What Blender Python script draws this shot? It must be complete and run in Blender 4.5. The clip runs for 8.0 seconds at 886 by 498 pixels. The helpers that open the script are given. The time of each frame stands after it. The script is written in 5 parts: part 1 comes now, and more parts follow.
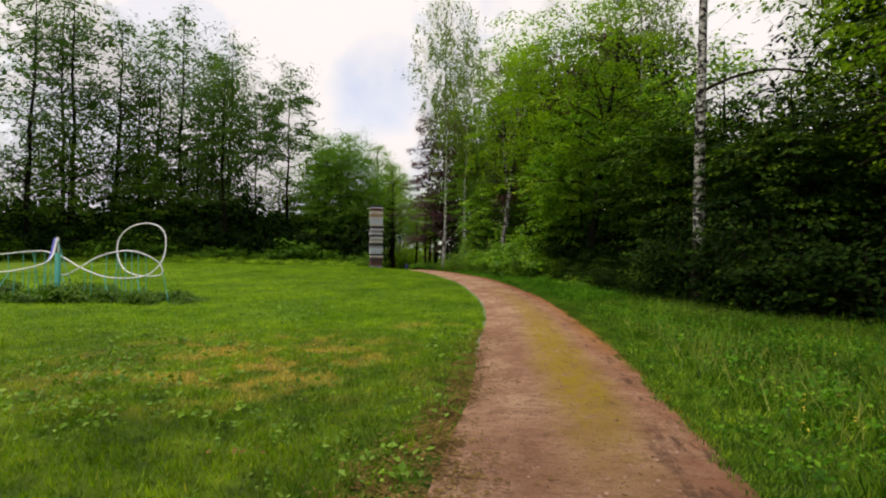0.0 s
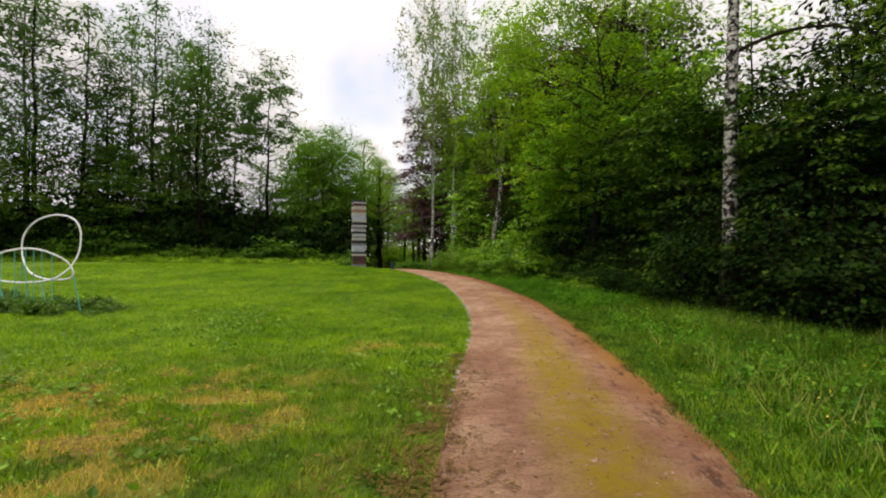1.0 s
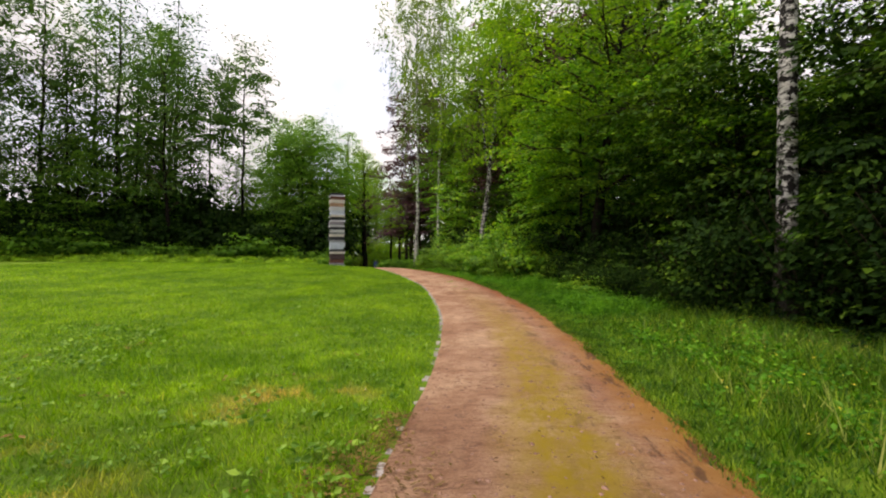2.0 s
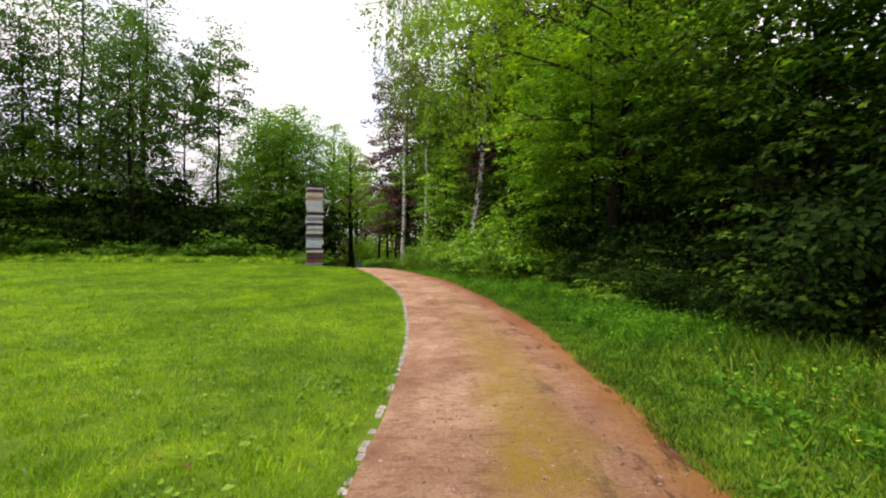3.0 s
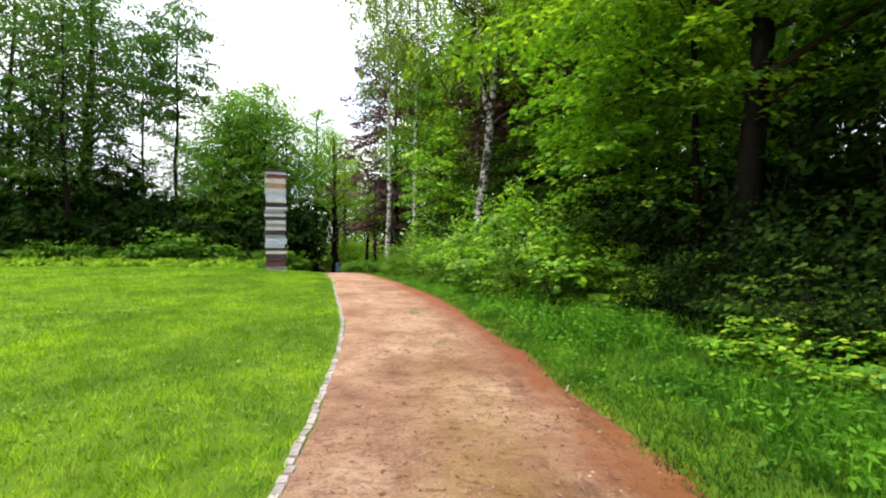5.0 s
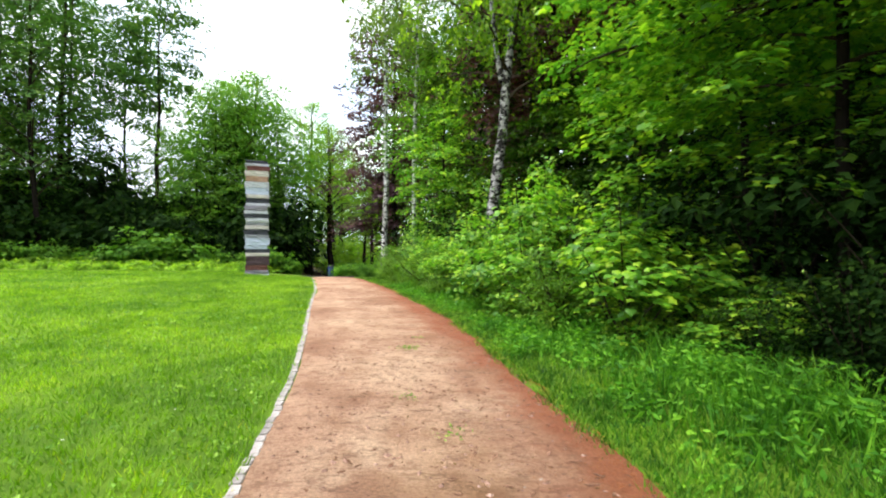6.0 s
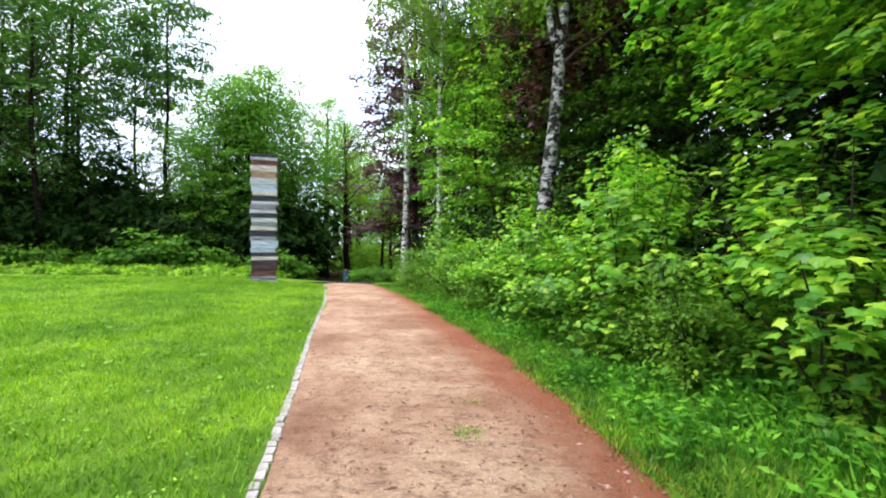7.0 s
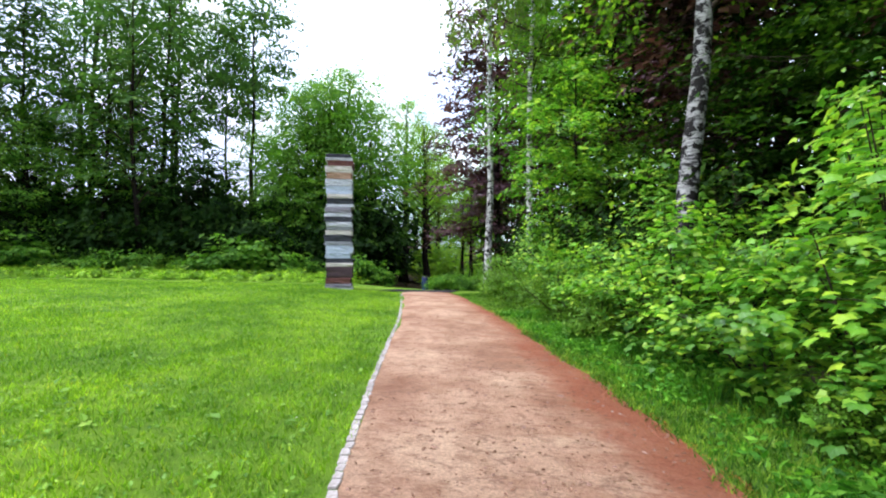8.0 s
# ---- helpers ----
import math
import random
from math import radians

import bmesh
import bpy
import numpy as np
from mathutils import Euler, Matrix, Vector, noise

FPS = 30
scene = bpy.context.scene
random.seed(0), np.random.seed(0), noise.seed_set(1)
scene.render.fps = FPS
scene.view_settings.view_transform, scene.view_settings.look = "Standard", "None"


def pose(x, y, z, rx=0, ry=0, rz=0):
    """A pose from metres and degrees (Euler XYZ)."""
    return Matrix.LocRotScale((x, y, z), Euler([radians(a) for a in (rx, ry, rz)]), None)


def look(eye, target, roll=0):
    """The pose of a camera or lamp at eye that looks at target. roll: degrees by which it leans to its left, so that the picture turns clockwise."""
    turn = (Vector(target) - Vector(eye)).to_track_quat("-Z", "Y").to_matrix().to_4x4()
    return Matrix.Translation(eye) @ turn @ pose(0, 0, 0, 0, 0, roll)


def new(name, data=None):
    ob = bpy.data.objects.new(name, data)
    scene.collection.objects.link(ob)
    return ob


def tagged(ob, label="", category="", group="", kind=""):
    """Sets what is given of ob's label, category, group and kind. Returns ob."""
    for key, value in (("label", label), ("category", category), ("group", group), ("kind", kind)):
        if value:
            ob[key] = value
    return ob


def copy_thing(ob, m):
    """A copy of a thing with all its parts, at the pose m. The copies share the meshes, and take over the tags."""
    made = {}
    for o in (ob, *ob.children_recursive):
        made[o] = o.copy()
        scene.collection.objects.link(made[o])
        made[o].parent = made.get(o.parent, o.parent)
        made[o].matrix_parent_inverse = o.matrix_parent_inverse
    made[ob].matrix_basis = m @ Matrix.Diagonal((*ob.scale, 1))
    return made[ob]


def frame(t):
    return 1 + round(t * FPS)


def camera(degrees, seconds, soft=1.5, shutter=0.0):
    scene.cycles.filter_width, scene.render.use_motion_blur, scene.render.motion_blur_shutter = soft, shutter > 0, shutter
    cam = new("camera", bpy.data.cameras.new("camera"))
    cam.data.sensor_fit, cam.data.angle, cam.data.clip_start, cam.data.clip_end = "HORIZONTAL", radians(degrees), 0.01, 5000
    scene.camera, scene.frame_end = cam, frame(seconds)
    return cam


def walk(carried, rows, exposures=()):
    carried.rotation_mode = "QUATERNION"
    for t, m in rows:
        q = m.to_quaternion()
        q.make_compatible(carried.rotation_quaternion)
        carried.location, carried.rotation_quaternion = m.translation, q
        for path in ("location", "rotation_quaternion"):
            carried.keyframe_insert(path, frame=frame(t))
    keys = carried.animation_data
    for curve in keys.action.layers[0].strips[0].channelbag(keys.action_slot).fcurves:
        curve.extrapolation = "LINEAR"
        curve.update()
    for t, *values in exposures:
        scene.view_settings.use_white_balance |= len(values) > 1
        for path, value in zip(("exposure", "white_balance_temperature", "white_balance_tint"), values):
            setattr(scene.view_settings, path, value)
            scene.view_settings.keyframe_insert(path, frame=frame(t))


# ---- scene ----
cam = camera(85.2, 8.0, 2.1, 0.0)
METRES, EYE, TILT, LEAN, TURN = 25.0, 1.5, 0.0, 0.0, 2.3
ROWS = [
    (0.0, 0.0, 0.0, 0.0, -0.01, 0.99, -0.76),
    (0.5, 0.007, 0.0539, 0.0001, -0.61, 0.88, -0.67),
    (1.0, 0.0159, 0.1109, -0.0001, -0.95, 0.8, -0.59),
    (1.5, 0.0275, 0.1716, -0.0019, -1.4, 0.73, -0.48),
    (2.0, 0.0419, 0.2387, -0.003, -1.8, 0.6, -0.32),
    (3.5, 0.0714, 0.4541, -0.0034, -2.51, 0.45, -0.17),
    (4.0, 0.0755, 0.5257, -0.0033, -2.55, 0.47, -0.11),
    (5.5, 0.0903, 0.7281, -0.0018, -2.53, 0.59, -0.01),
    (6.0, 0.0875, 0.7897, -0.0005, -2.44, 0.67, -0.08),
    (6.5, 0.0813, 0.8475, 0.001, -1.89, 0.81, -0.09),
    (7.0, 0.0728, 0.9003, 0.0032, -0.39, 0.88, -0.03),
    (7.5, 0.0644, 0.9477, 0.0061, 3.92, 1.13, -0.1),
    (8.0, 0.0573, 0.9908, 0.0076, 8.93, 1.33, -0.14),
]
walk(cam, [(t, pose(0, 0, EYE, TILT, LEAN, TURN) @ pose(METRES * x, METRES * y, METRES * z, 90 + pitch, roll, yaw)) for t, x, y, z, yaw, pitch, roll in ROWS],
     exposures=[(0.0, -0.93, 6850, 15), (1.5, -0.63, 6850, 17), (2.2, -0.46, 6800, 18), (3.5, -0.14, 6600, 19), (4.2, 0.05, 6500, 17), (5.5, 0.38, 6100, 11), (6.5, 0.5, 5780, 9), (8.0, 0.34, 5450, 16)])

# ---- sky and light: bright, broken overcast ----
SUN_ELEV, SUN_AZ = radians(64), radians(245)
world = bpy.data.worlds.new("sky")
scene.world = world
world.use_nodes = True
wn, wl = world.node_tree.nodes, world.node_tree.links
sky = wn.new("ShaderNodeTexSky")
sky.sky_type, sky.sun_disc, sky.sun_elevation, sky.sun_rotation = "NISHITA", False, SUN_ELEV, SUN_AZ
sky_gain = wn.new("ShaderNodeVectorMath")
sky_gain.operation = "SCALE"
sky_gain.inputs["Scale"].default_value = 0.42
wl.new(sky.outputs[0], sky_gain.inputs[0])
wcoord = wn.new("ShaderNodeTexCoord")
wcloud = wn.new("ShaderNodeTexNoise")
wcloud.inputs["Scale"].default_value, wcloud.inputs["Detail"].default_value, wcloud.inputs["Roughness"].default_value = 2.2, 5.0, 0.55
wl.new(wcoord.outputs["Generated"], wcloud.inputs["Vector"])
wramp = wn.new("ShaderNodeValToRGB")
wramp.color_ramp.elements[0].position, wramp.color_ramp.elements[0].color = 0.37, (0.0, 0.0, 0.0, 1)
wramp.color_ramp.elements[1].position, wramp.color_ramp.elements[1].color = 0.49, (1, 1, 1, 1)
wl.new(wcloud.outputs[0], wramp.inputs[0])
wmix = wn.new("ShaderNodeMix")
wmix.data_type = "RGBA"
# the cloud cover brightens a little towards the zenith
wup = wn.new("ShaderNodeSeparateXYZ")
wl.new(wcoord.outputs["Generated"], wup.inputs[0])
wrise = wn.new("ShaderNodeMapRange")
wrise.inputs["From Min"].default_value, wrise.inputs["From Max"].default_value = 0.0, 1.0
wrise.inputs["To Min"].default_value, wrise.inputs["To Max"].default_value = 1.8, 1.9
wl.new(wup.outputs[2], wrise.inputs["Value"])
wwhite = wn.new("ShaderNodeVectorMath")
wwhite.operation = "SCALE"
wwhite.inputs[0].default_value = (1.0, 0.99, 0.99)
wl.new(wrise.outputs[0], wwhite.inputs["Scale"])
wl.new(wwhite.outputs[0], wmix.inputs["B"])
# one ragged break in the clouds low in the north, blue-grey within
wdir = wn.new("ShaderNodeVectorMath")
wdir.operation = "DISTANCE"
wl.new(wcoord.outputs["Generated"], wdir.inputs[0])
wdir.inputs[1].default_value = (-0.17, 0.92, 0.30)
wgap = wn.new("ShaderNodeMapRange")
wgap.inputs["From Min"].default_value, wgap.inputs["From Max"].default_value = 0.0, 0.22
wl.new(wdir.outputs["Value"], wgap.inputs["Value"])
wrag = wn.new("ShaderNodeTexNoise")
wrag.inputs["Scale"].default_value, wrag.inputs["Detail"].default_value = 7.0, 5.0
wl.new(wcoord.outputs["Generated"], wrag.inputs["Vector"])
wedge = wn.new("ShaderNodeMath")
wedge.operation, wedge.use_clamp = "MULTIPLY_ADD", True
wl.new(wrag.outputs[0], wedge.inputs[0])
wedge.inputs[1].default_value = 1.6
wshift = wn.new("ShaderNodeMath")
wshift.operation = "SUBTRACT"
wl.new(wgap.outputs[0], wshift.inputs[0])
wshift.inputs[1].default_value = 0.3
wl.new(wshift.outputs[0], wedge.inputs[2])
wboth = wn.new("ShaderNodeMath")
wboth.operation, wboth.use_clamp = "MAXIMUM", True
wl.new(wramp.outputs[0], wboth.inputs[0])
wboth.inputs[1].default_value = 0.8
wmin = wn.new("ShaderNodeMath")
wmin.operation = "MINIMUM"
wl.new(wboth.outputs[0], wmin.inputs[0])
wl.new(wedge.outputs[0], wmin.inputs[1])
wl.new(wmin.outputs[0], wmix.inputs["Factor"])
wl.new(sky_gain.outputs[0], wmix.inputs["A"])
wl.new(wmix.outputs["Result"], wn["Background"].inputs["Color"])
wn["Background"].inputs["Strength"].default_value = 1.0
sun = new("sun", bpy.data.lights.new("sun", "SUN"))
sun.data.energy, sun.data.angle, sun.data.color = 3.8, radians(18), (1.0, 0.95, 0.86)
sun.matrix_world = look((0, 0, 40), (math.sin(SUN_AZ) * -20, math.cos(SUN_AZ) * -20, 40 - 20 * math.tan(SUN_ELEV)))

# ---- materials ----


def material(name):
    m = bpy.data.materials.new(name)
    m.use_nodes = True
    n, l = m.node_tree.nodes, m.node_tree.links
    return m, n, l, n["Principled BSDF"]


def ramp(n, l, source, stops):
    r = n.new("ShaderNodeValToRGB")
    while len(r.color_ramp.elements) < len(stops):
        r.color_ramp.elements.new(0.5)
    for e, (p, c) in zip(r.color_ramp.elements, stops):
        e.position, e.color = p, (*c, 1) if len(c) == 3 else c
    l.new(source, r.inputs[0])
    return r.outputs[0]


def noise_of(n, l, scale, detail=4.0, rough=0.55, coord="object", stretch=None):
    t = n.new("ShaderNodeTexNoise")
    t.inputs["Scale"].default_value, t.inputs["Detail"].default_value, t.inputs["Roughness"].default_value = scale, detail, rough
    if coord == "world":
        src = n.new("ShaderNodeNewGeometry").outputs["Position"]
    elif coord == "uv":
        src = n.new("ShaderNodeUVMap").outputs[0]
    else:
        src = n.new("ShaderNodeTexCoord").outputs["Object"]
    if stretch:
        v = n.new("ShaderNodeVectorMath")
        v.operation = "MULTIPLY"
        v.inputs[1].default_value = stretch
        l.new(src, v.inputs[0])
        src = v.outputs[0]
    l.new(src, t.inputs["Vector"])
    return t.outputs[0]


def mixed(n, l, factor, a, b, blend="MIX"):
    m = n.new("ShaderNodeMix")
    m.data_type, m.blend_type = "RGBA", blend
    for slot, v in (("Factor", factor), ("A", a), ("B", b)):
        if isinstance(v, (int, float)):
            m.inputs[slot].default_value = v
        elif isinstance(v, tuple):
            m.inputs[slot].default_value = (*v, 1)
        else:
            l.new(v, m.inputs[slot])
    return m.outputs["Result"]


def calc(n, l, op, a, b=0.0):
    m = n.new("ShaderNodeMath")
    m.operation = op
    m.use_clamp = False
    for i, v in enumerate((a, b)):
        if isinstance(v, (int, float)):
            m.inputs[i].default_value = v
        else:
            l.new(v, m.inputs[i])
    return m.outputs[0]


def bump(n, l, bsdf, height, strength, distance):
    b = n.new("ShaderNodeBump")
    b.inputs["Strength"].default_value, b.inputs["Distance"].default_value = strength, distance
    l.new(height, b.inputs["Height"])
    l.new(b.outputs[0], bsdf.inputs["Normal"])


def leaf_material(name, dark, mid, light, glow=0.35, rough=0.5, patch=0.25, gloss=0.22, alike=0.55):
    """Leaves: each leaf differs a little, each spray more, whole boughs drift between lighter and darker, and light passes through."""
    m, n, l, b = material(name)
    geo = n.new("ShaderNodeNewGeometry")
    low = tuple((1 - alike) * p + alike * q for p, q in zip(dark, mid))
    high = tuple(alike * p + (1 - alike) * q for p, q in zip(mid, light))
    own = ramp(n, l, geo.outputs["Random Per Island"], [(0.0, low), (0.55, mid), (0.93, high), (1.0, light)])
    drift = ramp(n, l, noise_of(n, l, patch, 2.0), [(0.3, (0.66, 0.72, 0.64)), (0.7, (1.22, 1.16, 1.0))])
    spray = ramp(n, l, noise_of(n, l, patch * 5.0, 2.0), [(0.32, (0.55, 0.62, 0.6)), (0.5, (1.0, 1.0, 1.0)), (0.68, (1.45, 1.32, 1.1))])
    col = mixed(n, l, 1.0, mixed(n, l, 1.0, own, drift, "MULTIPLY"), spray, "MULTIPLY")
    l.new(col, b.inputs["Base Color"])
    b.inputs["Roughness"].default_value = rough
    b.inputs["Specular IOR Level"].default_value = gloss
    tr = n.new("ShaderNodeBsdfTranslucent")
    l.new(mixed(n, l, 1.0, col, (1.15, 1.3, 0.5), "MULTIPLY"), tr.inputs["Color"])
    mx = n.new("ShaderNodeMixShader")
    mx.inputs[0].default_value = glow
    l.new(b.outputs[0], mx.inputs[1])
    l.new(tr.outputs[0], mx.inputs[2])
    l.new(mx.outputs[0], n["Material Output"].inputs["Surface"])
    return m


LEAF_MAPLE = leaf_material("maple_leaf", (0.04, 0.15, 0.018), (0.20, 0.43, 0.033), (0.52, 0.69, 0.05), 0.46, 0.42, 0.3, 0.4, 0.25)
LEAF_BROAD = leaf_material("broad_leaf", (0.04, 0.10, 0.010), (0.09, 0.20, 0.013), (0.18, 0.31, 0.018), 0.42, 0.45, 0.25, 0.35)
# near-black leaves: the shade inside the wood is put into their colour
LEAF_SHADED = leaf_material("shade_coloured_leaf", (0.005, 0.015, 0.003), (0.011, 0.03, 0.0045), (0.04, 0.08, 0.008), 0.15, 0.7, 0.25, 0.05)
# leaves at the wood's edge, part of the overhang's shade put into the colour
LEAF_EDGE_SHADED = leaf_material("shaded_edge_leaf", (0.014, 0.04, 0.005), (0.036, 0.088, 0.008), (0.13, 0.22, 0.015), 0.3, 0.6, 0.3, 0.1, 0.4)
LEAF_FRESH = leaf_material("fresh_leaf", (0.11, 0.22, 0.018), (0.25, 0.42, 0.028), (0.42, 0.58, 0.045), 0.55)
LEAF_FAR = leaf_material("forest_leaf", (0.026, 0.07, 0.02), (0.065, 0.145, 0.032), (0.16, 0.26, 0.05), 0.5, 0.6, 0.25, 0.12)
LEAF_GROVE = leaf_material("grove_leaf", (0.05, 0.13, 0.015), (0.12, 0.27, 0.025), (0.25, 0.42, 0.04), 0.5, 0.55, 0.25, 0.15, 0.35)
LEAF_LIGHT = leaf_material("spring_leaf", (0.06, 0.14, 0.012), (0.17, 0.31, 0.018), (0.38, 0.52, 0.03), 0.6, 0.5, 0.25, 0.22, 0.4)
LEAF_BIRCH = leaf_material("birch_leaf", (0.07, 0.13, 0.018), (0.14, 0.23, 0.028), (0.24, 0.33, 0.045), 0.45)
LEAF_COPPER = leaf_material("copper_leaf", (0.035, 0.012, 0.02), (0.085, 0.032, 0.052), (0.22, 0.12, 0.18), 0.35, 0.45, 0.25, 0.3)
LEAF_BED = leaf_material("bed_leaf", (0.07, 0.16, 0.012), (0.14, 0.28, 0.018), (0.26, 0.40, 0.025), 0.35)
LEAF_WEED = leaf_material("weed_leaf", (0.07, 0.17, 0.012), (0.15, 0.30, 0.025), (0.26, 0.40, 0.06), 0.3, 0.5, 0.5, 0.25, 0.2)

LAWN_DARK, LAWN_MID, LAWN_LIGHT, LAWN_DRY = (0.125, 0.265, 0.004), (0.175, 0.335, 0.005), (0.225, 0.395, 0.007), (0.56, 0.42, 0.085)


def lawn_colour(n, l, dry=True):
    """Mown lawn: lighter and darker patches some metres wide, fine mottling, and dry yellow streaks near the start of the path."""
    big = ramp(n, l, noise_of(n, l, 0.35, 3.0, 0.6, "world"), [(0.38, LAWN_DARK), (0.5, LAWN_MID), (0.64, LAWN_LIGHT)])
    fine = ramp(n, l, noise_of(n, l, 6.0, 4.0, 0.6, "world"), [(0.36, (0.8, 0.84, 0.78)), (0.64, (1.22, 1.17, 1.05))])
    col = mixed(n, l, 1.0, big, fine, "MULTIPLY")
    tuft = ramp(n, l, noise_of(n, l, 1.7, 4.0, 0.65, "world"), [(0.41, (0.80, 0.85, 0.8)), (0.59, (1.2, 1.13, 1.05))])
    col = mixed(n, l, 1.0, col, tuft, "MULTIPLY")
    if dry:
        old = ramp(n, l, noise_of(n, l, 0.16, 2.0, 0.5, "world"), [(0.35, (0.60, 0.60, 0.6)), (0.65, (0.95, 0.9, 0.8))])
        spot = ramp(n, l, noise_of(n, l, 1.1, 5.0, 0.7, "world", (1.0, 1.0, 1.0)), [(0.49, (0, 0, 0)), (0.56, (1, 1, 1))])
        sep = n.new("ShaderNodeSeparateXYZ")
        l.new(n.new("ShaderNodeNewGeometry").outputs["Position"], sep.inputs[0])
        near = n.new("ShaderNodeMapRange")
        near.inputs["From Min"].default_value, near.inputs["From Max"].default_value = 11.5, 5.0
        l.new(sep.outputs[1], near.inputs["Value"])
        col = mixed(n, l, near.outputs[0], col, mixed(n, l, 1.0, col, old, "MULTIPLY"))
        clump = ramp(n, l, noise_of(n, l, 3.2, 5.0, 0.7, "world"), [(0.40, (0.5, 0.56, 0.55)), (0.5, (1.0, 1.0, 1.0)), (0.62, (1.5, 1.35, 1.2))])
        col = mixed(n, l, near.outputs[0], col, mixed(n, l, 1.0, col, clump, "MULTIPLY"))
        flat_place = n.new("ShaderNodeVectorMath")
        flat_place.operation = "MULTIPLY"
        l.new(n.new("ShaderNodeNewGeometry").outputs["Position"], flat_place.inputs[0])
        flat_place.inputs[1].default_value = (1.0, 1.0, 0.0)
        bare = 0.0
        for place, reach, core in (((-3.2, 7.2, 0.0), 3.1, 1.3), ((-0.75, 10.9, 0.0), 1.1, 0.3)):
            away = n.new("ShaderNodeVectorMath")
            away.operation = "DISTANCE"
            l.new(flat_place.outputs[0], away.inputs[0])
            away.inputs[1].default_value = place
            worn = n.new("ShaderNodeMapRange")
            worn.inputs["From Min"].default_value, worn.inputs["From Max"].default_value = reach, core
            worn.inputs["To Max"].default_value = 0.9
            l.new(away.outputs["Value"], worn.inputs["Value"])
            bare = calc(n, l, "MAXIMUM", worn.outputs[0], bare)
        col = mixed(n, l, calc(n, l, "MULTIPLY", spot, bare), col, LAWN_DRY)
    return col


GROUND, n, l, b = material("lawn_ground")
l.new(mixed(n, l, 0.42, lawn_colour(n, l), (0.06, 0.075, 0.02)), b.inputs["Base Color"])
b.inputs["Roughness"].default_value = 0.9
b.inputs["Specular IOR Level"].default_value = 0.15
bump(n, l, b, noise_of(n, l, 45.0, 5.0, 0.7, "world"), 0.9, 0.05)

BLADE, n, l, b = material("grass_blade")
geo = n.new("ShaderNodeNewGeometry")
own = ramp(n, l, geo.outputs["Random Per Island"], [(0.0, (0.5, 0.6, 0.5)), (0.5, (1.0, 1.0, 1.0)), (0.9, (1.5, 1.4, 1.4)), (0.97, (2.0, 1.5, 2.5)), (1.0, (2.2, 1.3, 3.0))])
col = mixed(n, l, 1.0, lawn_colour(n, l), own, "MULTIPLY")
l.new(col, b.inputs["Base Color"])
b.inputs["Roughness"].default_value = 0.5
b.inputs["Specular IOR Level"].default_value = 0.3
tr = n.new("ShaderNodeBsdfTranslucent")
l.new(mixed(n, l, 1.0, col, (1.2, 1.25, 0.6), "MULTIPLY"), tr.inputs["Color"])
mx = n.new("ShaderNodeMixShader")
mx.inputs[0].default_value = 0.4
l.new(b.outputs[0], mx.inputs[1])
l.new(tr.outputs[0], mx.inputs[2])
l.new(mx.outputs[0], n["Material Output"].inputs["Surface"])

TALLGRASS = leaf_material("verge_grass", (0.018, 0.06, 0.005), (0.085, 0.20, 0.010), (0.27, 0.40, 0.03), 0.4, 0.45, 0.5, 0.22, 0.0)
# verge grass again, darker: the trees' shade is put into the colour
SHADED_GRASS = leaf_material("shaded_verge_grass", (0.025, 0.09, 0.006), (0.075, 0.20, 0.012), (0.17, 0.33, 0.025), 0.4, 0.55, 0.5, 0.15, 0.0)

# Compacted red-brown gravel; u runs across the path in metres from its left edge, v along it.
PATH, n, l, b = material("path_gravel")
base = ramp(n, l, noise_of(n, l, 0.55, 4.0, 0.6, "uv"), [(0.37, (0.32, 0.17, 0.102)), (0.5, (0.44, 0.26, 0.164)), (0.62, (0.54, 0.352, 0.228))])
blotch = ramp(n, l, noise_of(n, l, 2.4, 4.0, 0.6, "uv", (1.0, 0.8, 1.0)), [(0.36, (0.80, 0.74, 0.70)), (0.5, (1.0, 1.0, 1.0)), (0.66, (1.1, 1.12, 1.12))])
base = mixed(n, l, 1.0, base, blotch, "MULTIPLY")
grit = ramp(n, l, noise_of(n, l, 38.0, 6.0, 0.75, "uv"), [(0.36, (0.7, 0.67, 0.65)), (0.5, (0.98, 0.98, 0.98)), (0.64, (1.25, 1.23, 1.2))])
col = mixed(n, l, 1.0, base, grit, "MULTIPLY")
clods = ramp(n, l, noise_of(n, l, 8.0, 6.0, 0.7, "uv", (0.8, 1.5, 1.0)), [(0.40, (1, 1, 1)), (0.49, (0, 0, 0))])
col = mixed(n, l, calc(n, l, "MULTIPLY", clods, 0.55), col, (0.22, 0.108, 0.066))
dent = noise_of(n, l, 3.4, 3.0, 0.6, "uv", (0.9, 1.5, 1.0))
scuff = ramp(n, l, dent, [(0.355, (0, 0, 0)), (0.375, (1, 1, 1)), (0.39, (1, 1, 1)), (0.415, (0, 0, 0))])
col = mixed(n, l, calc(n, l, "MULTIPLY", scuff, 0.42), col, (0.11, 0.055, 0.036))
sep = n.new("ShaderNodeSeparateXYZ")
l.new(n.new("ShaderNodeUVMap").outputs[0], sep.inputs[0])
# moss and algae along the middle of the older stretch
mid = ramp(n, l, calc(n, l, "ADD", calc(n, l, "MULTIPLY", sep.outputs[0], 0.4), calc(n, l, "MULTIPLY", noise_of(n, l, 0.8, 3.0, 0.6, "uv"), 0.25)),
           [(0.42, (0, 0, 0)), (0.57, (1, 1, 1)), (0.72, (1, 1, 1)), (0.86, (0, 0, 0))])
speck = ramp(n, l, noise_of(n, l, 5.0, 5.0, 0.7, "uv", (1.0, 0.6, 1.0)), [(0.3, (0.25, 0.25, 0.25)), (0.56, (1, 1, 1))])
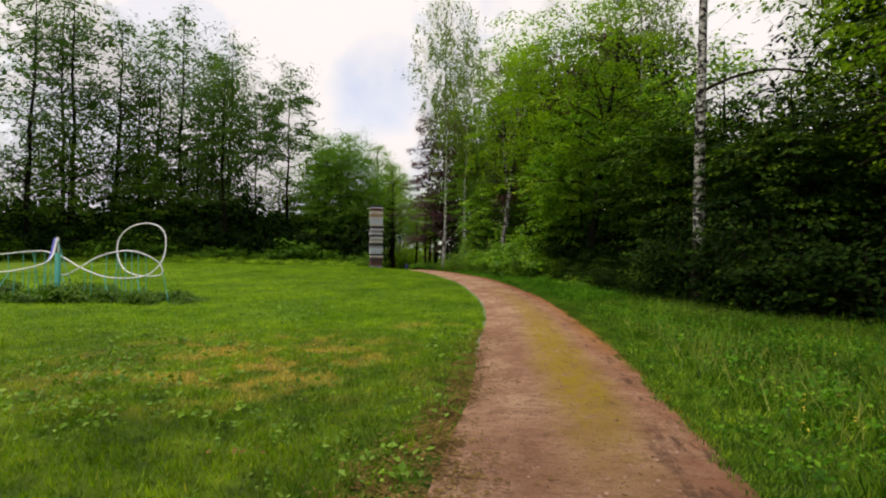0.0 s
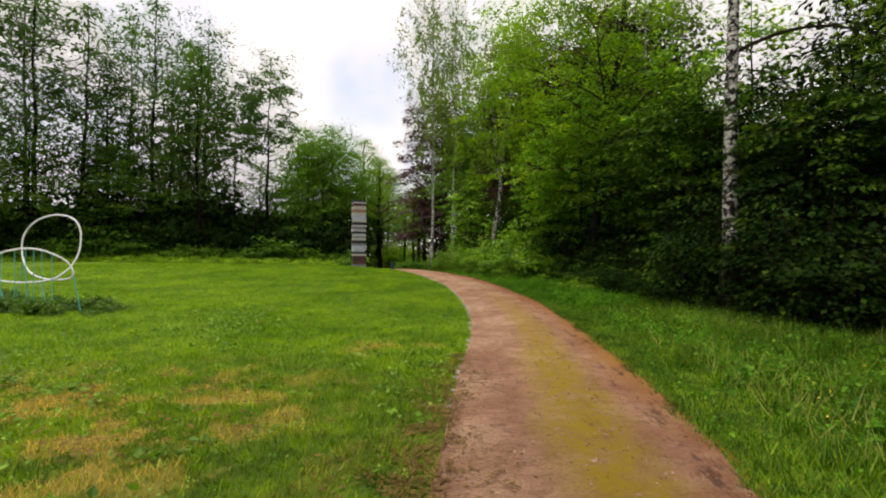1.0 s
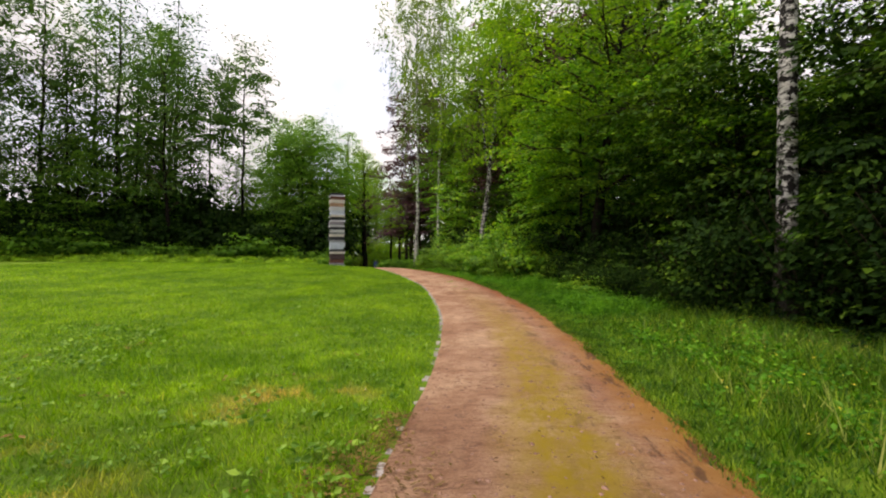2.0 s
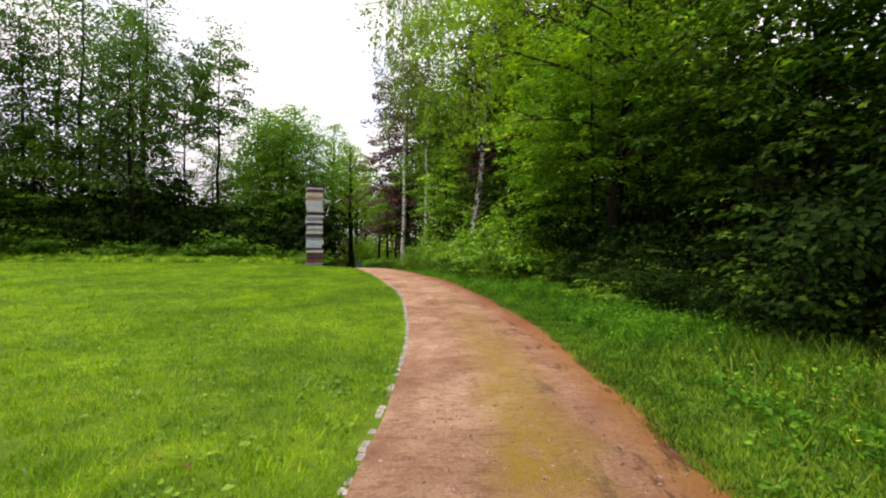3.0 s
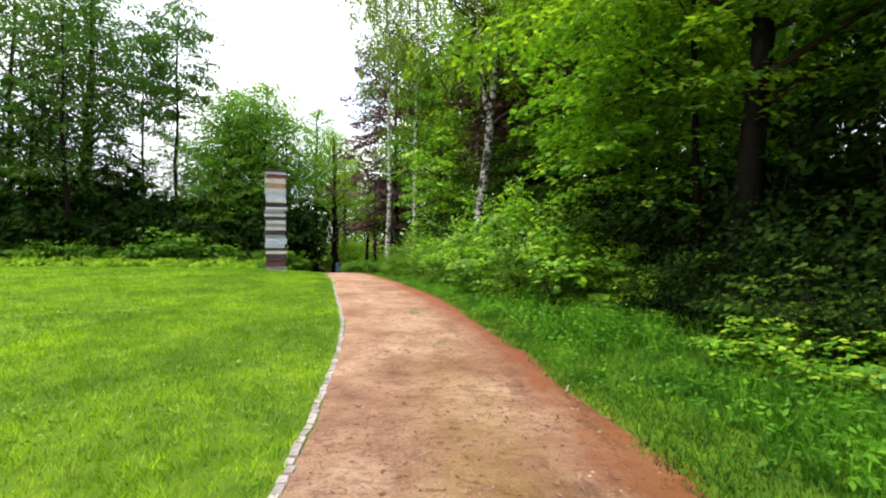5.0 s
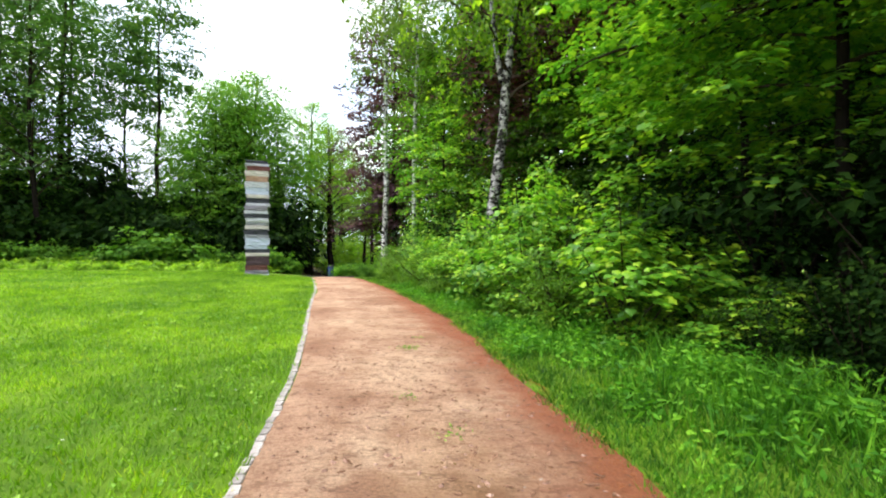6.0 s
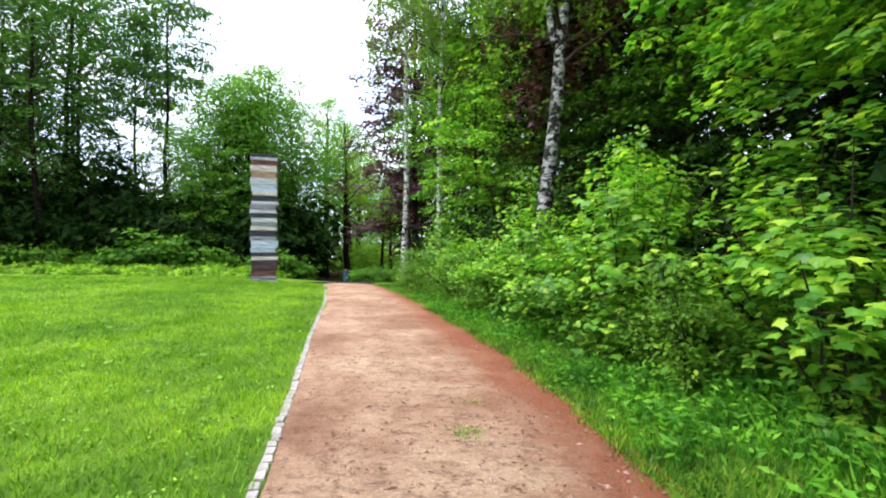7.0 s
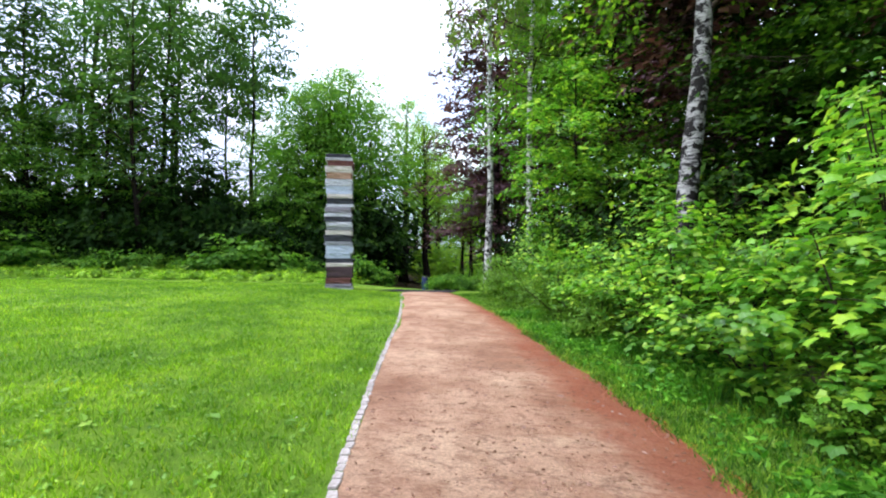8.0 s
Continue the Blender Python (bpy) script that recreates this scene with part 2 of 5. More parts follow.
far = n.new("ShaderNodeMapRange")
far.inputs["From Min"].default_value, far.inputs["From Max"].default_value = 24.0, 10.0
l.new(sep.outputs[1], far.inputs["Value"])
start = n.new("ShaderNodeMapRange")
start.inputs["From Min"].default_value, start.inputs["From Max"].default_value = 2.8, 5.5
l.new(sep.outputs[1], start.inputs["Value"])
later = n.new("ShaderNodeMapRange")
later.inputs["From Min"].default_value, later.inputs["From Max"].default_value = 6.5, 10.0
l.new(sep.outputs[1], later.inputs["Value"])
moss = calc(n, l, "MULTIPLY", calc(n, l, "MULTIPLY", mid, speck), calc(n, l, "MULTIPLY", far.outputs[0], start.outputs[0]))
col = mixed(n, l, moss, col, (0.35, 0.245, 0.018))
# fallen bud scales redden the edge under the trees
col = mixed(n, l, calc(n, l, "MULTIPLY", far.outputs[0], 0.8), col, mixed(n, l, 1.0, col, (0.92, 0.90, 0.86), "MULTIPLY"))
wash = noise_of(n, l, 1.5, 6.0, 0.7, "uv", (0.7, 2.2, 1.0))
edge = ramp(n, l, calc(n, l, "ADD", calc(n, l, "MULTIPLY", sep.outputs[0], 0.26), calc(n, l, "MULTIPLY", wash, 0.62)), [(0.72, (0, 0, 0)), (0.84, (0.55, 0.55, 0.55)), (0.97, (1, 1, 1))])
col = mixed(n, l, calc(n, l, "MULTIPLY", edge, 0.6), col, (0.31, 0.11, 0.052))
lip = ramp(n, l, calc(n, l, "ADD", calc(n, l, "MULTIPLY", sep.outputs[0], 0.33), calc(n, l, "MULTIPLY", noise_of(n, l, 1.6, 6.0, 0.7, "uv", (1.0, 0.8, 1.0)), 0.5)), [(0.90, (0, 0, 0)), (1.0, (1, 1, 1))])
newer = n.new("ShaderNodeMapRange")
newer.inputs["From Min"].default_value, newer.inputs["From Max"].default_value = 14.0, 20.0
l.new(sep.outputs[1], newer.inputs["Value"])
col = mixed(n, l, calc(n, l, "MULTIPLY", calc(n, l, "MULTIPLY", lip, newer.outputs[0]), 0.62), col, mixed(n, l, 1.0, grit, (0.28, 0.076, 0.033), "MULTIPLY"))
rim = ramp(n, l, calc(n, l, "ADD", calc(n, l, "MULTIPLY", sep.outputs[0], 0.3), calc(n, l, "MULTIPLY", noise_of(n, l, 2.2, 4.0, 0.65, "uv"), 0.2)), [(0.66, (0, 0, 0)), (0.79, (1, 1, 1))])
col = mixed(n, l, calc(n, l, "MULTIPLY", calc(n, l, "MULTIPLY", rim, calc(n, l, "MULTIPLY", far.outputs[0], later.outputs[0])), 0.85), col, (0.39, 0.19, 0.03))
track = ramp(n, l, noise_of(n, l, 1.0, 6.0, 0.72, "uv", (3.2, 0.9, 1.0)), [(0.39, (1, 1, 1)), (0.46, (0, 0, 0))])
older = n.new("ShaderNodeMapRange")
older.inputs["From Min"].default_value, older.inputs["From Max"].default_value = 25.0, 18.0
l.new(sep.outputs[1], older.inputs["Value"])
side = ramp(n, l, calc(n, l, "MULTIPLY", sep.outputs[0], 0.33), [(0.40, (0, 0, 0)), (0.62, (1, 1, 1))])
col = mixed(n, l, calc(n, l, "MULTIPLY", calc(n, l, "MULTIPLY", track, calc(n, l, "MULTIPLY", side, older.outputs[0])), 0.75), col, (0.075, 0.038, 0.025))
l.new(col, b.inputs["Base Color"])
b.inputs["Roughness"].default_value = 0.92
b.inputs["Specular IOR Level"].default_value = 0.2
bump(n, l, b, mixed(n, l, 0.5, noise_of(n, l, 60.0, 6.0, 0.75, "uv"), noise_of(n, l, 6.0, 6.0, 0.7, "uv", (0.8, 1.4, 1.0))), 1.0, 0.07)


def rough_material(name, stops, scale, rough=0.85, relief=0.4, depth=0.01, stretch=None, per_object=0.0, metal=0.0):
    m, n, l, b = material(name)
    col = ramp(n, l, noise_of(n, l, scale, 6.0, 0.65, "object", stretch), stops)
    fine = ramp(n, l, noise_of(n, l, scale * 9, 4.0, 0.6), [(0.3, (0.78, 0.78, 0.78)), (0.7, (1.18, 1.18, 1.18))])
    col = mixed(n, l, 1.0, col, fine, "MULTIPLY")
    if per_object:
        info = n.new("ShaderNodeObjectInfo")
        shade = ramp(n, l, info.outputs["Random"], [(0.0, (1 - per_object,) * 3), (1.0, (1 + per_object,) * 3)])
        col = mixed(n, l, 1.0, col, shade, "MULTIPLY")
    l.new(col, b.inputs["Base Color"])
    b.inputs["Roughness"].default_value, b.inputs["Metallic"].default_value = rough, metal
    b.inputs["Specular IOR Level"].default_value = 0.5 if rough < 0.6 else 0.15 if rough < 0.85 else 0.02
    bump(n, l, b, noise_of(n, l, scale * 5, 6.0, 0.7, "object", stretch), relief, depth)
    return m


BARK = rough_material("bark", [(0.3, (0.007, 0.006, 0.005)), (0.55, (0.015, 0.012, 0.010)), (0.75, (0.034, 0.029, 0.023))], 3.0, 1.0, 0.9, 0.03, (1, 1, 0.18))
TWIG = rough_material("twig", [(0.3, (0.022, 0.017, 0.012)), (0.7, (0.05, 0.038, 0.027))], 5.0, 0.9)
CURB = rough_material("curb_granite", [(0.3, (0.20, 0.17, 0.15)), (0.5, (0.33, 0.29, 0.265)), (0.7, (0.48, 0.44, 0.41))], 14.0, 0.8, 0.5, 0.004, None, 0.22)
WHITE_TUBE = rough_material("white_paint", [(0.3, (0.70, 0.69, 0.72)), (0.7, (0.80, 0.79, 0.82))], 3.0, 0.4, 0.1, 0.001)
TEAL = rough_material("turquoise_paint", [(0.3, (0.06, 0.36, 0.32)), (0.7, (0.12, 0.48, 0.42))], 4.0, 0.45, 0.1, 0.001)
LITTER = rough_material("leaf_litter", [(0.3, (0.06, 0.038, 0.013)), (0.55, (0.16, 0.105, 0.034)), (0.75, (0.31, 0.21, 0.07))], 5.0, 0.9)
DARK_LITTER = rough_material("wet_litter", [(0.3, (0.06, 0.035, 0.016)), (0.55, (0.13, 0.075, 0.03)), (0.75, (0.21, 0.125, 0.045))], 5.0, 0.9)
SCRAP = rough_material("trodden_scraps", [(0.3, (0.12, 0.06, 0.036)), (0.55, (0.20, 0.105, 0.066)), (0.75, (0.29, 0.165, 0.105))], 5.0, 0.95)
CLOD = rough_material("gravel_lump", [(0.3, (0.13, 0.07, 0.05)), (0.55, (0.28, 0.165, 0.12)), (0.75, (0.42, 0.29, 0.23))], 6.0, 0.95)
ASPHALT = rough_material("asphalt", [(0.3, (0.02, 0.02, 0.021)), (0.7, (0.045, 0.044, 0.043))], 6.0, 0.85)
BUDS = rough_material("bud_scales", [(0.3, (0.17, 0.05, 0.018)), (0.55, (0.30, 0.10, 0.028)), (0.75, (0.40, 0.18, 0.035))], 4.0, 0.9)
PALE = rough_material("dry_chip", [(0.3, (0.42, 0.33, 0.26)), (0.7, (0.60, 0.50, 0.40))], 9.0, 0.9)
HERB = leaf_material("herb_leaf", (0.03, 0.11, 0.008), (0.09, 0.26, 0.015), (0.19, 0.40, 0.03), 0.42, 0.55, 0.5, 0.15, 0.1)
SEED = leaf_material("seed_head", (0.18, 0.24, 0.05), (0.30, 0.36, 0.09), (0.44, 0.46, 0.16), 0.35, 0.7, 0.6, 0.1)
FLOWER_YELLOW = rough_material("yellow_petals", [(0.3, (0.62, 0.48, 0.03)), (0.7, (0.75, 0.62, 0.06))], 5.0, 0.7)
FLOWER_WHITE = rough_material("white_petals", [(0.3, (0.65, 0.66, 0.55)), (0.7, (0.78, 0.78, 0.68))], 5.0, 0.7)
BLUE_SIDE = rough_material("blue_paint", [(0.3, (0.05, 0.06, 0.42)), (0.7, (0.08, 0.09, 0.55))], 3.0, 0.4, 0.1, 0.001)
BLUE_BIN = rough_material("blue_plastic", [(0.3, (0.006, 0.01, 0.09)), (0.7, (0.012, 0.02, 0.14))], 3.0, 0.4, 0.1, 0.001)
DARK_METAL = rough_material("dark_paint", [(0.3, (0.012, 0.012, 0.014)), (0.7, (0.03, 0.03, 0.034))], 4.0, 0.5, 0.2, 0.002)

# Birch bark: white skin with dark lens-shaped scars; old trees are black towards the foot, rough bark with shade
# painted in.


def birch_bark(name, foot_height, scars=0.515, pale=1.0):
    m, n, l, b = material(name)
    scar = ramp(n, l, noise_of(n, l, 5.5, 5.0, 0.62, "object", (1.2, 1.2, 1.15)), [(scars, (0, 0, 0)), (scars + 0.03, (1, 1, 1))])
    band = ramp(n, l, noise_of(n, l, 3.4, 5.0, 0.65, "object", (1.0, 1.0, 6.0)), [(0.53, (0, 0, 0)), (0.58, (1, 1, 1))])
    white = ramp(n, l, noise_of(n, l, 8.0, 5.0, 0.6, "object", (1, 1, 3)), [(0.36, (0.28 * pale, 0.265 * pale, 0.25 * pale)), (0.58, (0.62 * pale, 0.60 * pale, 0.57 * pale))])
    col = mixed(n, l, calc(n, l, "MAXIMUM", scar, calc(n, l, "MULTIPLY", band, 0.85)), white, (0.014, 0.012, 0.011))
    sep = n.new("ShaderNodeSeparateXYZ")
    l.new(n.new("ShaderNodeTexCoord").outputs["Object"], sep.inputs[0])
    up = calc(n, l, "ADD", calc(n, l, "MULTIPLY", sep.outputs[2], 1.0 / foot_height), calc(n, l, "MULTIPLY", noise_of(n, l, 2.0, 4.0, 0.65, "object", (1, 1, 0.5)), 0.9))
    # dark foot: rough old bark, and the shrubs' shade put into the colour
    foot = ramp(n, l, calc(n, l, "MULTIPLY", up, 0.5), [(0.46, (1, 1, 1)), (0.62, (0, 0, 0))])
    cork_shade = ramp(n, l, noise_of(n, l, 9.0, 5.0, 0.7, "object", (1, 1, 0.3)), [(0.4, (0.012, 0.010, 0.008)), (0.6, (0.05, 0.042, 0.035)), (0.68, (0.2, 0.18, 0.16))])
    l.new(mixed(n, l, foot, col, cork_shade), b.inputs["Base Color"])
    b.inputs["Roughness"].default_value = 0.8
    b.inputs["Specular IOR Level"].default_value = 0.12
    bump(n, l, b, noise_of(n, l, 20.0, 5.0, 0.7, "object", (1, 1, 0.5)), 0.6, 0.015)
    return m


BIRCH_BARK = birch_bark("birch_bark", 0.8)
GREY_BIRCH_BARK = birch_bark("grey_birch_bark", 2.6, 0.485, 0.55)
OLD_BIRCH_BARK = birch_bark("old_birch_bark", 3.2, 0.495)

# ---- mesh tools ----


def mesh_from(name, verts, faces, mat, smooth=False):
    """A mesh from an array of points and an array of faces that all have the same number of corners."""
    verts, faces = np.asarray(verts, np.float32), np.asarray(faces, np.int32)
    me = bpy.data.meshes.new(name)
    me.vertices.add(len(verts))
    me.vertices.foreach_set("co", verts.ravel())
    k = faces.shape[1]
    me.loops.add(faces.size)
    me.loops.foreach_set("vertex_index", faces.ravel())
    me.polygons.add(len(faces))
    me.polygons.foreach_set("loop_start", np.arange(0, faces.size, k, dtype=np.int32))
    me.polygons.foreach_set("use_smooth", np.full(len(faces), smooth))
    me.materials.append(mat)
    me.update(calc_edges=True)
    return me


def under(ob, parent):
    ob.parent = parent
    return ob


def part_np(name, verts, faces, mat, parent, label="", smooth=False):
    return tagged(under(new(name, mesh_from(name, verts, faces, mat, smooth)), parent), label)


def part(name, bm, mat, parent, label="", smooth=False):
    me = bpy.data.meshes.new(name)
    if smooth:
        for f in bm.faces:
            f.smooth = True
    bm.to_mesh(me)
    bm.free()
    me.materials.append(mat)
    return tagged(under(new(name, me), parent), label)


def joined(pieces):
    vs, fs, at = [], [], 0
    for v, f in pieces:
        vs.append(v)
        fs.append(f + at)
        at += len(v)
    return np.concatenate(vs), np.concatenate(fs)


def tube(points, radii, sides=6):
    """A tapered tube round a line of points."""
    p = np.asarray(points, float)
    r = np.broadcast_to(np.asarray(radii, float), (len(p),))
    d = np.gradient(p, axis=0)
    d /= np.linalg.norm(d, axis=1)[:, None] + 1e-9
    ref = np.tile(np.eye(3)[np.argmin(np.abs(d).mean(axis=0))], (len(p), 1))
    u = np.cross(d, ref)
    u /= np.linalg.norm(u, axis=1)[:, None] + 1e-9
    w = np.cross(d, u)
    a = np.arange(sides) * 2 * np.pi / sides
    v = p[:, None, :] + r[:, None, None] * (np.cos(a)[None, :, None] * u[:, None, :] + np.sin(a)[None, :, None] * w[:, None, :])
    i = np.arange(len(p) - 1)[:, None] * sides
    j, k = np.arange(sides)[None, :], (np.arange(sides)[None, :] + 1) % sides
    f = np.stack([i + j, i + k, i + sides + k, i + sides + j], -1).reshape(-1, 4)
    return v.reshape(-1, 3), f


SIMPLE = (np.array([(0, 0, 0), (-0.34, 0.45, 0.07), (0, 1, -0.08), (0.34, 0.45, 0.07)]), np.array([(0, 3, 2), (0, 2, 1)]))
angles = [-90, -38, -22, 14, 36, 70, 90, 110, 144, 166, 202, 218]
reach = [0.2, 0.64, 0.55, 0.90, 0.66, 0.70, 1.0, 0.70, 0.66, 0.90, 0.55, 0.64]
SLIVER = (np.array([(-0.12, 0, 0), (-0.2, 0.5, 0.03), (0.05, 1, 0), (0.2, 0.45, 0.02)]), np.array([(0, 3, 2), (0, 2, 1)]))
MAPLE = (np.array([(0, 0.25, 0.03)] + [(r * math.cos(radians(a)) * 0.75, 0.25 + r * math.sin(radians(a)) * 0.75, -0.16 * r * r) for a, r in zip(angles, reach)]),
         np.array([(0, i + 1, (i + 1) % 12 + 1) for i in range(12)]))


def leaves(rng, centres, sizes, tilt=0.6, droop=0.25, shape=SIMPLE, face=None, ahead=None):
    """Leaves at the given places, lying along the surface of their spray (or level) and pointing ahead (or anywhere)."""
    tpl, faces = shape
    c = np.asarray(centres)
    k = len(c)
    nrm = rng.normal(0, tilt, (k, 3)) + (np.array([0, 0, 1.0]) if face is None else face)
    nrm /= np.linalg.norm(nrm, axis=1)[:, None] + 1e-9
    if ahead is None:
        az = rng.uniform(0, 2 * np.pi, k)
        y = np.stack([np.cos(az), np.sin(az), -droop + rng.normal(0, 0.2, k)], -1)
    else:
        y = ahead + rng.normal(0, 0.55, (k, 3)) - np.array([0, 0, droop])
    y -= nrm * np.sum(nrm * y, axis=1)[:, None]
    y /= np.linalg.norm(y, axis=1)[:, None] + 1e-9
    x = np.cross(y, nrm)
    s = np.broadcast_to(sizes, (k,))[:, None, None]
    v = c[:, None, :] + s * (tpl[None, :, 0:1] * x[:, None, :] + tpl[None, :, 1:2] * y[:, None, :] + tpl[None, :, 2:3] * nrm[:, None, :])
    f = faces[None] + (np.arange(k) * len(tpl))[:, None, None]
    return v.reshape(-1, 3), f.reshape(-1, 3)


def spread(rng, centres, per, radius, flat=0.5):
    """Points scattered round each centre in a flattened cloud."""
    c = np.repeat(np.asarray(centres), per, axis=0)
    return c + rng.normal(0, 1, c.shape) * radius * np.array([1, 1, flat]) * 0.55


def outwards(pts, lift):
    """For each place the way out from the upright through the foot, and a face that looks up and out."""
    out = pts * np.array([1, 1, 0])
    out /= np.linalg.norm(out, axis=1)[:, None] + 0.3
    return out * lift + np.array([0, 0, 1.0]), out


# ---- the lie of the land and the path ----
LAND_Y = [-60, -10, 0, 6, 11, 18, 21, 24.8, 30, 36, 43, 47, 52, 60, 80, 120, 400]
LAND_Z = [0, 0, 0, -0.075, -0.085, -0.045, 0.025, 0.18, 0.29, 0.33, 0.31, 0.22, 0.0, -0.6, -1.9, -2.2, -2.2]
fine_y = np.arange(-60, 401, 0.25)
fine_z = np.interp(fine_y, LAND_Y, LAND_Z)
fine_z = np.convolve(np.pad(fine_z, 6, mode="edge"), np.ones(13) / 13, "valid")


def land(x, y):
    x, y = np.asarray(x, float), np.asarray(y, float)
    z = np.interp(y, fine_y, fine_z)
    z = z + 0.24 * np.clip((-2 - 0.28 * (y - 33) - x) / 4, 0, 1) * np.clip((y - 26) / 14, 0, 1) * np.clip((66 - y) / 16, 0, 1)
    west = np.clip((-x - 6) / 20, 0, 1) * np.clip((y - 38) / 12, 0, 1)
    z = z * (1 - west) + west * np.maximum(z, 0.62)
    return z + 0.018 * np.sin(x * 1.3 + 0.4 * y) * np.cos(y * 0.9 - 0.3 * x) * np.clip((np.abs(x - 1) - 3) / 3, 0, 1)


PL_Y = [-6, 0, 3.1, 4.3, 6, 8.3, 10, 12, 15, 16.8, 18, 20, 22, 24.4, 26, 28.6, 30, 33, 36, 38.8, 42, 45, 50]
PL_X = [-1.2, -0.6, -0.21, -0.05, 0.16, 0.30, 0.42, 0.64, 0.72, 0.73, 0.67, 0.50, 0.29, -0.04, -0.39, -1.03, -1.39, -2.1, -2.8, -3.6, -4.5, -5.4, -6.9]
PR_Y = [-6, 0, 3.2, 5.1, 7.2, 9, 11, 13, 15.2, 17, 18, 19.3, 21.5, 23.3, 24.5, 26, 28, 30, 31.6, 34.6, 37.7, 42.2, 45, 50]
PR_X = [0.6, 1.5, 1.92, 2.19, 2.48, 2.74, 2.90, 3.01, 3.10, 3.16, 3.16, 3.1, 2.86, 2.52, 2.31, 2.05, 1.71, 1.26, 0.85, 0.0, -0.85, -2.25, -3.2, -4.8]
path_y = np.arange(-6, 45.6, 0.25)


def eased(ys, xs):
    v = np.interp(path_y, ys, xs)
    return np.convolve(np.pad(v, 5, mode="reflect", reflect_type="odd"), np.ones(11) / 11, "valid")


path_l, path_r = eased(PL_Y, PL_X), eased(PR_Y, PR_X)


def left_edge(y):
    return np.interp(y, path_y, path_l)


def right_edge(y):
    return np.interp(y, path_y, path_r)


gx = np.unique(np.concatenate([np.linspace(-400, -60, 12), np.arange(-60, 30.1, 1.0), np.linspace(30, 400, 12)]))
gy = np.unique(np.concatenate([np.linspace(-400, -20, 10), np.arange(-20, 90.1, 1.0), np.linspace(90, 600, 12)]))
GX, GY = np.meshgrid(gx, gy)
gv = np.stack([GX, GY, land(GX, GY)], -1).reshape(-1, 3)
a = (np.arange(len(gy) - 1)[:, None] * len(gx) + np.arange(len(gx) - 1)[None]).ravel()
tagged(new("ground", mesh_from("ground", gv, np.stack([a, a + 1, a + len(gx) + 1, a + len(gx)], -1), GROUND, True)),
       "gently rising park lawn with mown green turf", "lawn", kind="structure")

# the path lies a little proud, crowned in the middle, with a ragged edge
ACROSS = 12
us = np.linspace(0, 1, ACROSS + 1)
rng = np.random.default_rng(3)
rag = lambda: np.convolve(rng.normal(0, 0.07, len(path_y) + 4), [0.15, 0.22, 0.26, 0.22, 0.15], "valid")
el, er = path_l.copy() + rag() * 0.3, path_r + rag()
px = el[:, None] * (1 - us) + er[:, None] * us
pz = land(px, path_y[:, None] + 0 * px) + 0.006 + 0.035 * (1 - (2 * us - 1) ** 4)[None]
pv = np.stack([px, path_y[:, None] + 0 * px, pz], -1).reshape(-1, 3)
a = (np.arange(len(path_y) - 1)[:, None] * (ACROSS + 1) + np.arange(ACROSS)[None]).ravel()
pf = np.stack([a, a + 1, a + ACROSS + 2, a + ACROSS + 1], -1)
path_me = mesh_from("path", pv, pf, PATH, True)
uv = path_me.uv_layers.new(name="UVMap")
flat = np.stack([px - el[:, None], path_y[:, None] + 0 * px], -1).reshape(-1, 2)
uv.data.foreach_set("uv", flat[pf.ravel()].astype(np.float32).ravel())
tagged(new("path", path_me), "winding red-brown gravel path with mossy middle", "path", kind="structure")

# bare dark earth with old leaves under the trees
EDGE_Y = [-30, -4, 2, 5, 8, 11, 13, 16, 20, 24, 26, 28, 30, 32.4, 36, 40, 44, 50, 60]
EDGE_X = [24, 15, 13.5, 12, 10, 8.2, 7.3, 6.2, 5.5, 4.7, 3.9, 3.0, 2.4, 1.7, 0.7, -0.5, -1.6, -3.0, -5.0]
FAR_X = [-70, -56, -48, -41, -34, -25, -15, -9, -5]
FAR_Y = [20, 32, 42, 47.5, 51.5, 53.5, 54.5, 55.5, 58]
SOIL = rough_material("woodland_soil", [(0.3, (0.028, 0.02, 0.013)), (0.55, (0.06, 0.042, 0.025)), (0.75, (0.10, 0.07, 0.035))], 2.5, 0.95, 0.9, 0.05)


def floor_strip(name, xs, ys, label):
    X, Y = xs, ys
    v = np.stack([X, Y, land(X, Y) + 0.02], -1).reshape(-1, 3)
    r, c = X.shape
    a = (np.arange(r - 1)[:, None] * c + np.arange(c - 1)[None]).ravel()
    tagged(new(name, mesh_from(name, v, np.stack([a, a + 1, a + c + 1, a + c], -1), SOIL, True)), label, "woodland floor", kind="structure")


wy = np.arange(-30, 60.1, 1.0)
wx = np.interp(wy, EDGE_Y, EDGE_X)[:, None] + 0.8 + np.array([0, 0.6, 1.5, 3, 5, 8, 12, 17, 23, 30, 40])[None] + 0.25 * np.sin(wy * 1.7)[:, None]
floor_strip("woodland_floor_east", wx, wy[:, None] + 0 * wx, "dark bare soil under the wood")
wx = np.arange(-70, -5.4, 1.0)
wy = np.interp(wx, FAR_X, FAR_Y)[None] + 0.3 + np.array([40, 30, 22, 16, 11, 7, 4, 2, 0.8, 0])[:, None] + 0.25 * np.sin(wx * 1.9)[None]
floor_strip("woodland_floor_north", wx[None] + 0 * wy, wy, "dark bare soil under the wood")

# ---- trees ----


